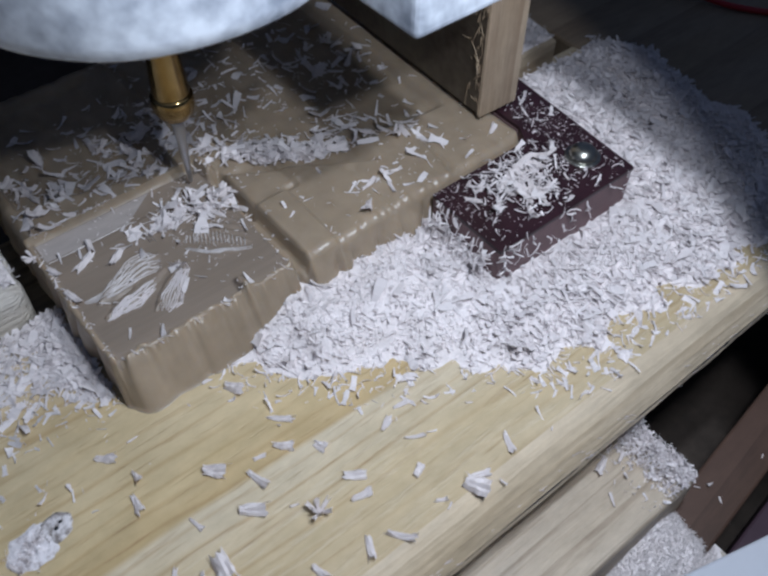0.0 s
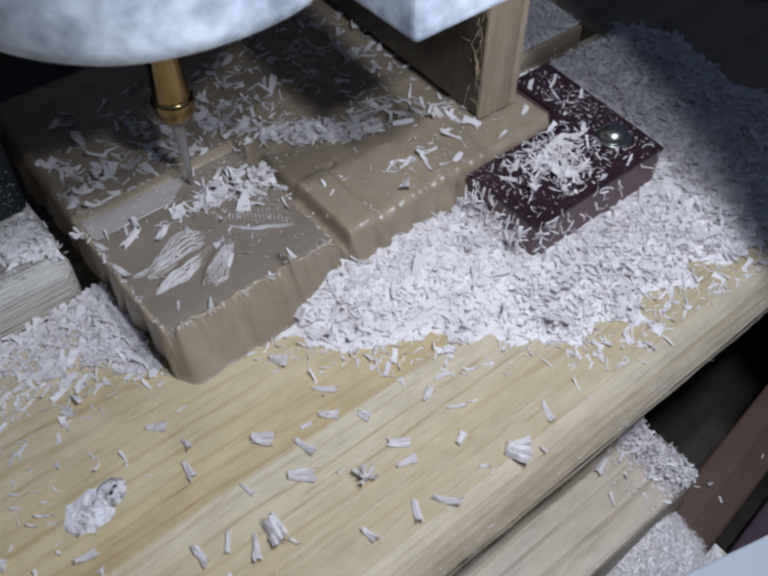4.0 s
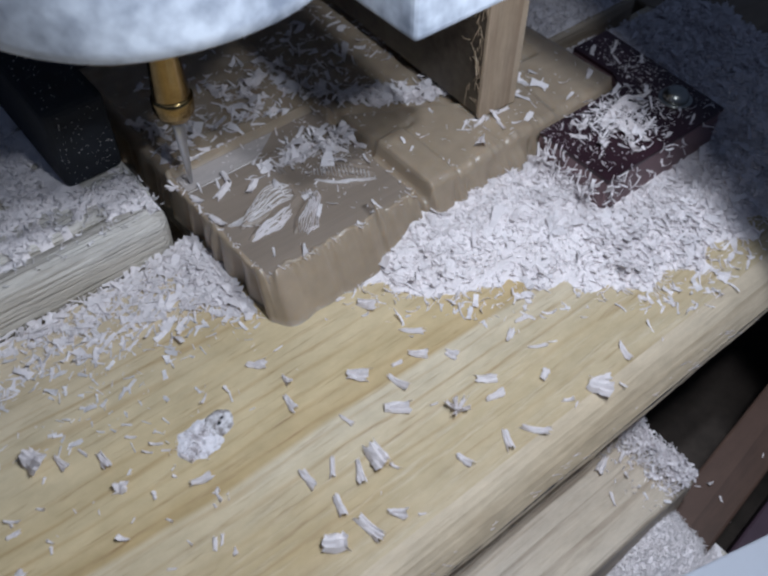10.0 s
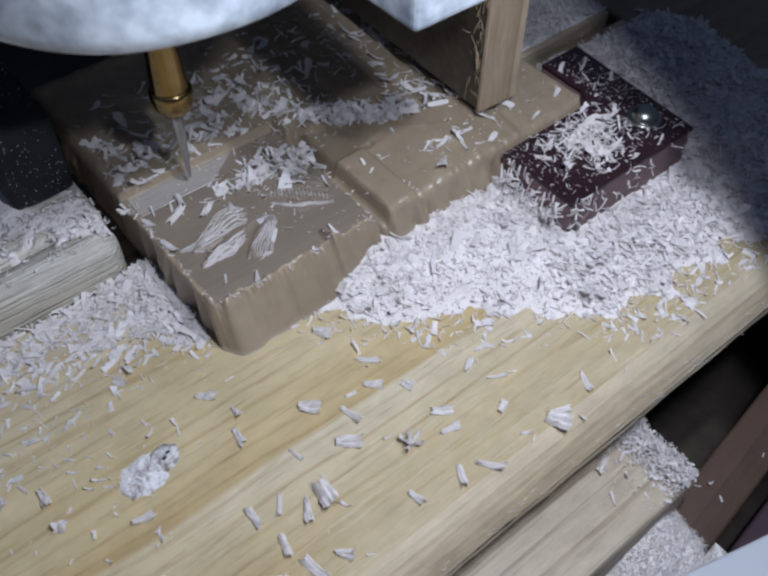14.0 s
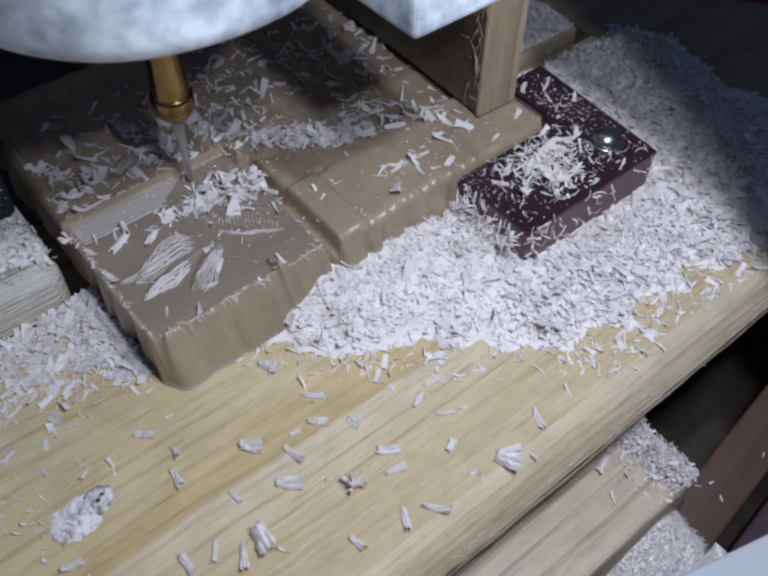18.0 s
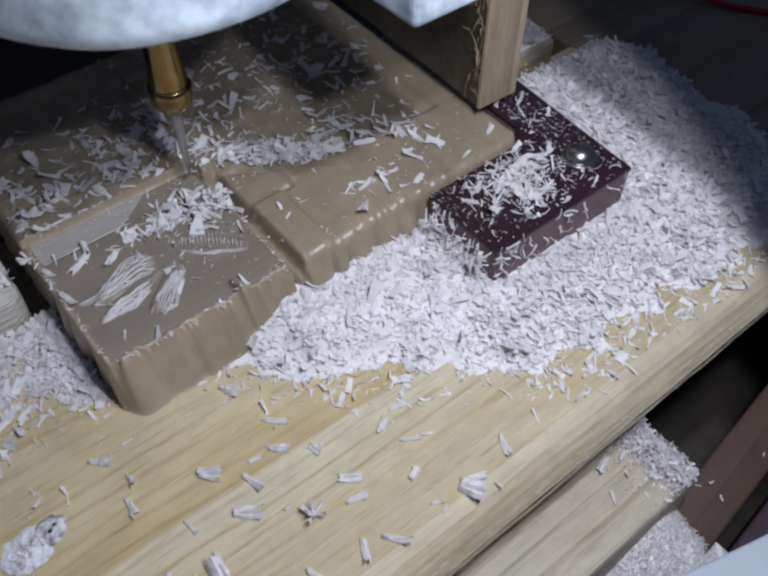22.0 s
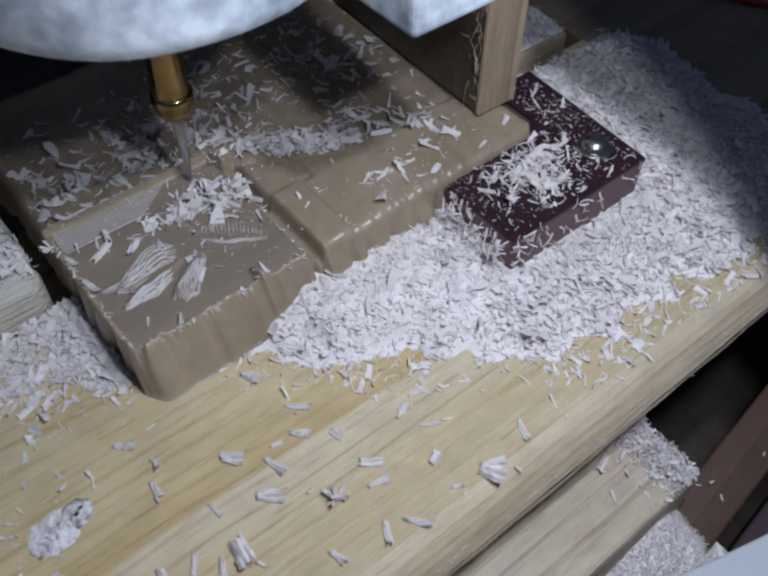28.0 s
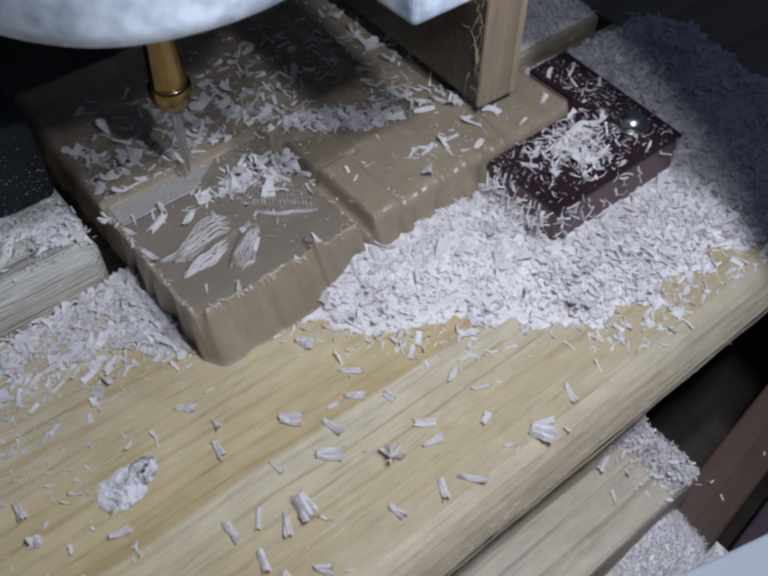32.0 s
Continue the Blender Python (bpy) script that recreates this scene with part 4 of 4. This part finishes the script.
sv, sf, lv, lf = [], [], [], []
strands(((53.5, 134.1), (58.6, 134.4), (63.1, 137.5), (67.4, 139.9), (71.1, 139.8), (74.0, 137.2)), ((53.3, 133.6), (59.1, 131.0), (65.2, 131.5), (69.3, 132.2), (72.1, 131.7), (73.5, 134.4)), 11, 0.14, sv, sf)
strands(((56.0, 126.3), (59.9, 128.4), (65.7, 129.8), (69.8, 130.4)), ((55.2, 125.7), (58.5, 125.7), (63.2, 125.1), (68.8, 127.9)), 7, 0.30, lv, lf)
strands(((75.9, 133.1), (77.9, 128.5), (74.4, 125.1), (71.1, 120.0), (67.6, 119.7)), ((74.1, 133.3), (74.2, 128.7), (71.4, 126.4), (67.6, 124.4), (65.4, 120.4)), 9, 0.26, lv, lf)
rides(tagged(raw("relief_curls", lv, lf, SHAVE), "bright white curls in the carved leaf relief", "shavings", kind="stuff"))
for k in range(16):
    u = k / 15
    x, y = 80.8 + 10.5 * u, 135.6 - 9.6 * u
    ln = 2.4 + 2.2 * math.sin(math.pi * min(1, u * 1.1))
    strands(((x, y), (x + 0.5 * ln, y + ln)), ((x + 0.3, y), (x + 0.5 * ln + 0.3, y + ln)), 1, 0.23, sv, sf)
strands(((79.8, 135.0), (84.0, 130.2), (93.6, 124.8)), ((79.6, 134.0), (83.6, 129.2), (93.4, 123.8)), 3, 0.16, sv, sf)
strands(((74.0, 141.0), (74.2, 144.6), (77.6, 145.4), (80.4, 142.6)), ((75.6, 140.6), (75.8, 143.0), (77.4, 143.6), (79.0, 141.8)), 4, 0.15, sv, sf)
strands(((76.0, 159.7), (66.0, 159.6), (54.0, 159.5)), ((76.0, 159.2), (66.0, 159.1), (54.0, 159.0)), 2, 0.13, sv, sf)
strands(((52.0, 150.6), (62.0, 150.6), (74.0, 150.7)), ((52.0, 150.2), (62.0, 150.3), (74.0, 150.4)), 1, 0.14, sv, sf)
rides(tagged(raw("relief_fibres", sv, sf, RIB), "white fibres clinging to the carved leaf relief", "shavings", kind="stuff"))

# a red cable lying on the far end of the table
wire = bpy.data.curves.new("red_cable", "CURVE")
wire.dimensions, wire.bevel_depth, wire.bevel_resolution = "3D", 0.0011, 3
sp = wire.splines.new("BEZIER")
sp.bezier_points.add(3)
for bp, (x, y, z) in zip(sp.bezier_points, ((272, 175, 1.2), (285, 138, 2), (290, 126, 1.2), (315, 96, 1.2))):
    bp.co, bp.handle_left_type, bp.handle_right_type = (x * MM, y * MM, z * MM), "AUTO", "AUTO"
wire.materials.append(REDWIRE)
rides(tagged(new("red_cable", wire), "thin red cable lying on the rear of the table", "cable"))

# ---- the spindle and its carriage ----
spindle = tagged(new("router_spindle"), "white dusty router spindle with brass collet and wooden side plate", "router")
AX, AY = 62.0, 152.8
part("motor_housing", lathe([(8, 78), (18, 76.2), (28, 75.2), (35, 74.9), (38.5, 75.5), (40.8, 77.2), (41.6, 80), (41.6, 90), (41.6, 105), (41.3, 120), (40, 150), (40, 190)], AX, AY, 96, 0.035), WHITE, spindle, "rounded white housing coated in dust", smooth=True)
part("collet", lathe([(1.4, 33.2), (2.6, 33.3), (3.5, 33.7), (3.9, 34.3), (4.05, 34.8), (4.6, 35.3), (4.9, 36.2), (5.05, 37.4), (5.08, 38.4), (5.04, 39.2), (4.94, 39.7), (4.76, 40.05), (4.5, 40.22), (4.4, 40.3), (4.38, 40.6), (4.3, 43.0), (4.05, 46.0), (3.75, 50.0), (3.55, 55.0), (3.4, 80)], AX, AY, 40), BRASS, spindle, "polished brass collet", smooth=True)
part("cutter", lathe([(0.3, 12.4), (0.5, 12.8), (0.85, 18.0), (1.2, 25.0), (1.45, 29.0), (1.45, 36.0)], AX, AY, 24), STEEL, spindle, "thin steel cutter", smooth=True)
part("cover_box", box(90.2, 118.8, 100.6, 128.0, 68.7, 150, 1.6, 3), WHITE, spindle, "white plastic cover")
SWUNG = pose(0.1339, 0.1222, 0, 0, 0, -2.5)
for name, size, material, label in (("side_plate", (0, 12.3, 1.2, 140.6, 16.5, 150, 0.4), PANEL, "dark brown panel face"), ("plate_edge", (-0.4, 12.7, 0, 1.3, 16.3, 150, 0.3), RAW, "raw wooden front edge")):
    part(name, box(*size), material, spindle, label).matrix_basis = SWUNG

hv, hf = [], []
for k in range(60):
    s = shaving(rng.uniform(1.5, 7.0), rng.uniform(0.12, 0.4), rng.uniform(-1.5, 1.5), 0.1, 0.08, rng.uniform(0.4, 1.0, 4), rng.normal(0, 1.0))
    s = s @ turned(rng.uniform(0, 6.28), rng.normal(1.2, 0.5), rng.normal(0, 0.5)).T
    b = len(hv)
    hv += ((s + (133.3, 123.2 + abs(rng.normal(0, 1.8)), 20 + 40 * rng.random())) * MM).tolist()
    hf += [tuple(i + b for i in f) for f in FLAKE_FACES]
fringe = raw("torn_fringe", hv, hf, RAW, spindle)
fringe["label"] = "torn wood fibres along the plate's edge"


# ---- what moves ----
TABLE = (0.0, -30.6, 0.5, -29.7, 1.0, -28.3, 1.5, -27.4, 2.0, -25.6, 2.5, -23.8, 3.0, -22.2, 3.5, -20.6, 5.5, -12.3, 6.0, -11.0, 6.5, -9.1, 7.0, -7.3, 7.5, -5.1, 8.0, -4.5, 8.5, -3.4, 9.0, 0.0, 9.5, 3.8, 10.0, 7.4, 10.5, 9.3, 11.0, 8.2, 11.5, 4.7, 12.0, 0.9, 12.5, -2.8, 13.0, -4.5)
TABLE_LATER = (13.5, -4.9, 14.0, -6.2, 14.5, -8.5, 16.5, -14.6, 17.0, -18.3, 17.5, -20.4, 18.0, -21.7, 18.5, -23.6, 19.0, -25.2, 19.5, -27.2, 20.0, -28.2, 20.5, -29.8, 21.0, -31.0, 21.5, -31.3, 22.0, -32.2, 22.5, -33.1, 23.0, -34.2, 23.5, -35.4, 24.0, -35.6, 24.5, -34.3, 25.0, -33.2, 25.5, -32.2)
TABLE_LAST = (27.5, -28.2, 28.0, -26.6, 28.5, -24.6, 29.0, -23.2, 29.5, -21.4, 30.0, -20.4, 30.5, -17.6, 31.0, -14.0, 31.5, -12.7, 32.0, -11.6)
LIFT = (0.0, 0.9, 0.5, 0.8, 1.0, 0.4, 1.5, 0.0, 3.5, 0.0, 5.5, 0.6, 6.0, 2.6, 6.5, 2.1, 7.0, 1.8, 7.5, 1.8, 8.0, 0.1, 8.5, 0.0, 13.0, 0.0, 13.5, 1.7, 14.0, 1.9, 14.5, 2.1, 16.5, 0.0, 18.0, 0.2, 18.5, 0.3, 19.0, 0.6, 19.5, 0.2, 20.0, 0.6, 21.0, 0.8, 21.5, 2.2, 22.0, 2.5, 22.5, 2.2, 23.0, 1.8, 24.0, 1.7)
LIFT_LATER = (24.5, 1.9, 25.0, 2.3, 25.5, 2.4, 27.5, 0.3, 28.0, 0.1, 28.5, 0.5, 29.0, 0.4, 30.0, 0.0, 31.0, 0.0, 31.5, 0.5, 32.0, 2.6)


def pairs(*lists):
    return [(seq[i], seq[i + 1]) for seq in lists for i in range(0, len(seq), 2)]


def motions():
    for ob in RIDERS:
        home = ob.matrix_basis.copy()
        walk(ob, [(t, Matrix.Translation((s * MM, 0.006 * s * MM, 0)) @ home) for t, s in pairs(TABLE, TABLE_LATER, TABLE_LAST)])
    walk(spindle, [(t, pose(0, 1.2 * MM * t / 32, z * MM)) for t, z in pairs(LIFT, LIFT_LATER)])


motions()
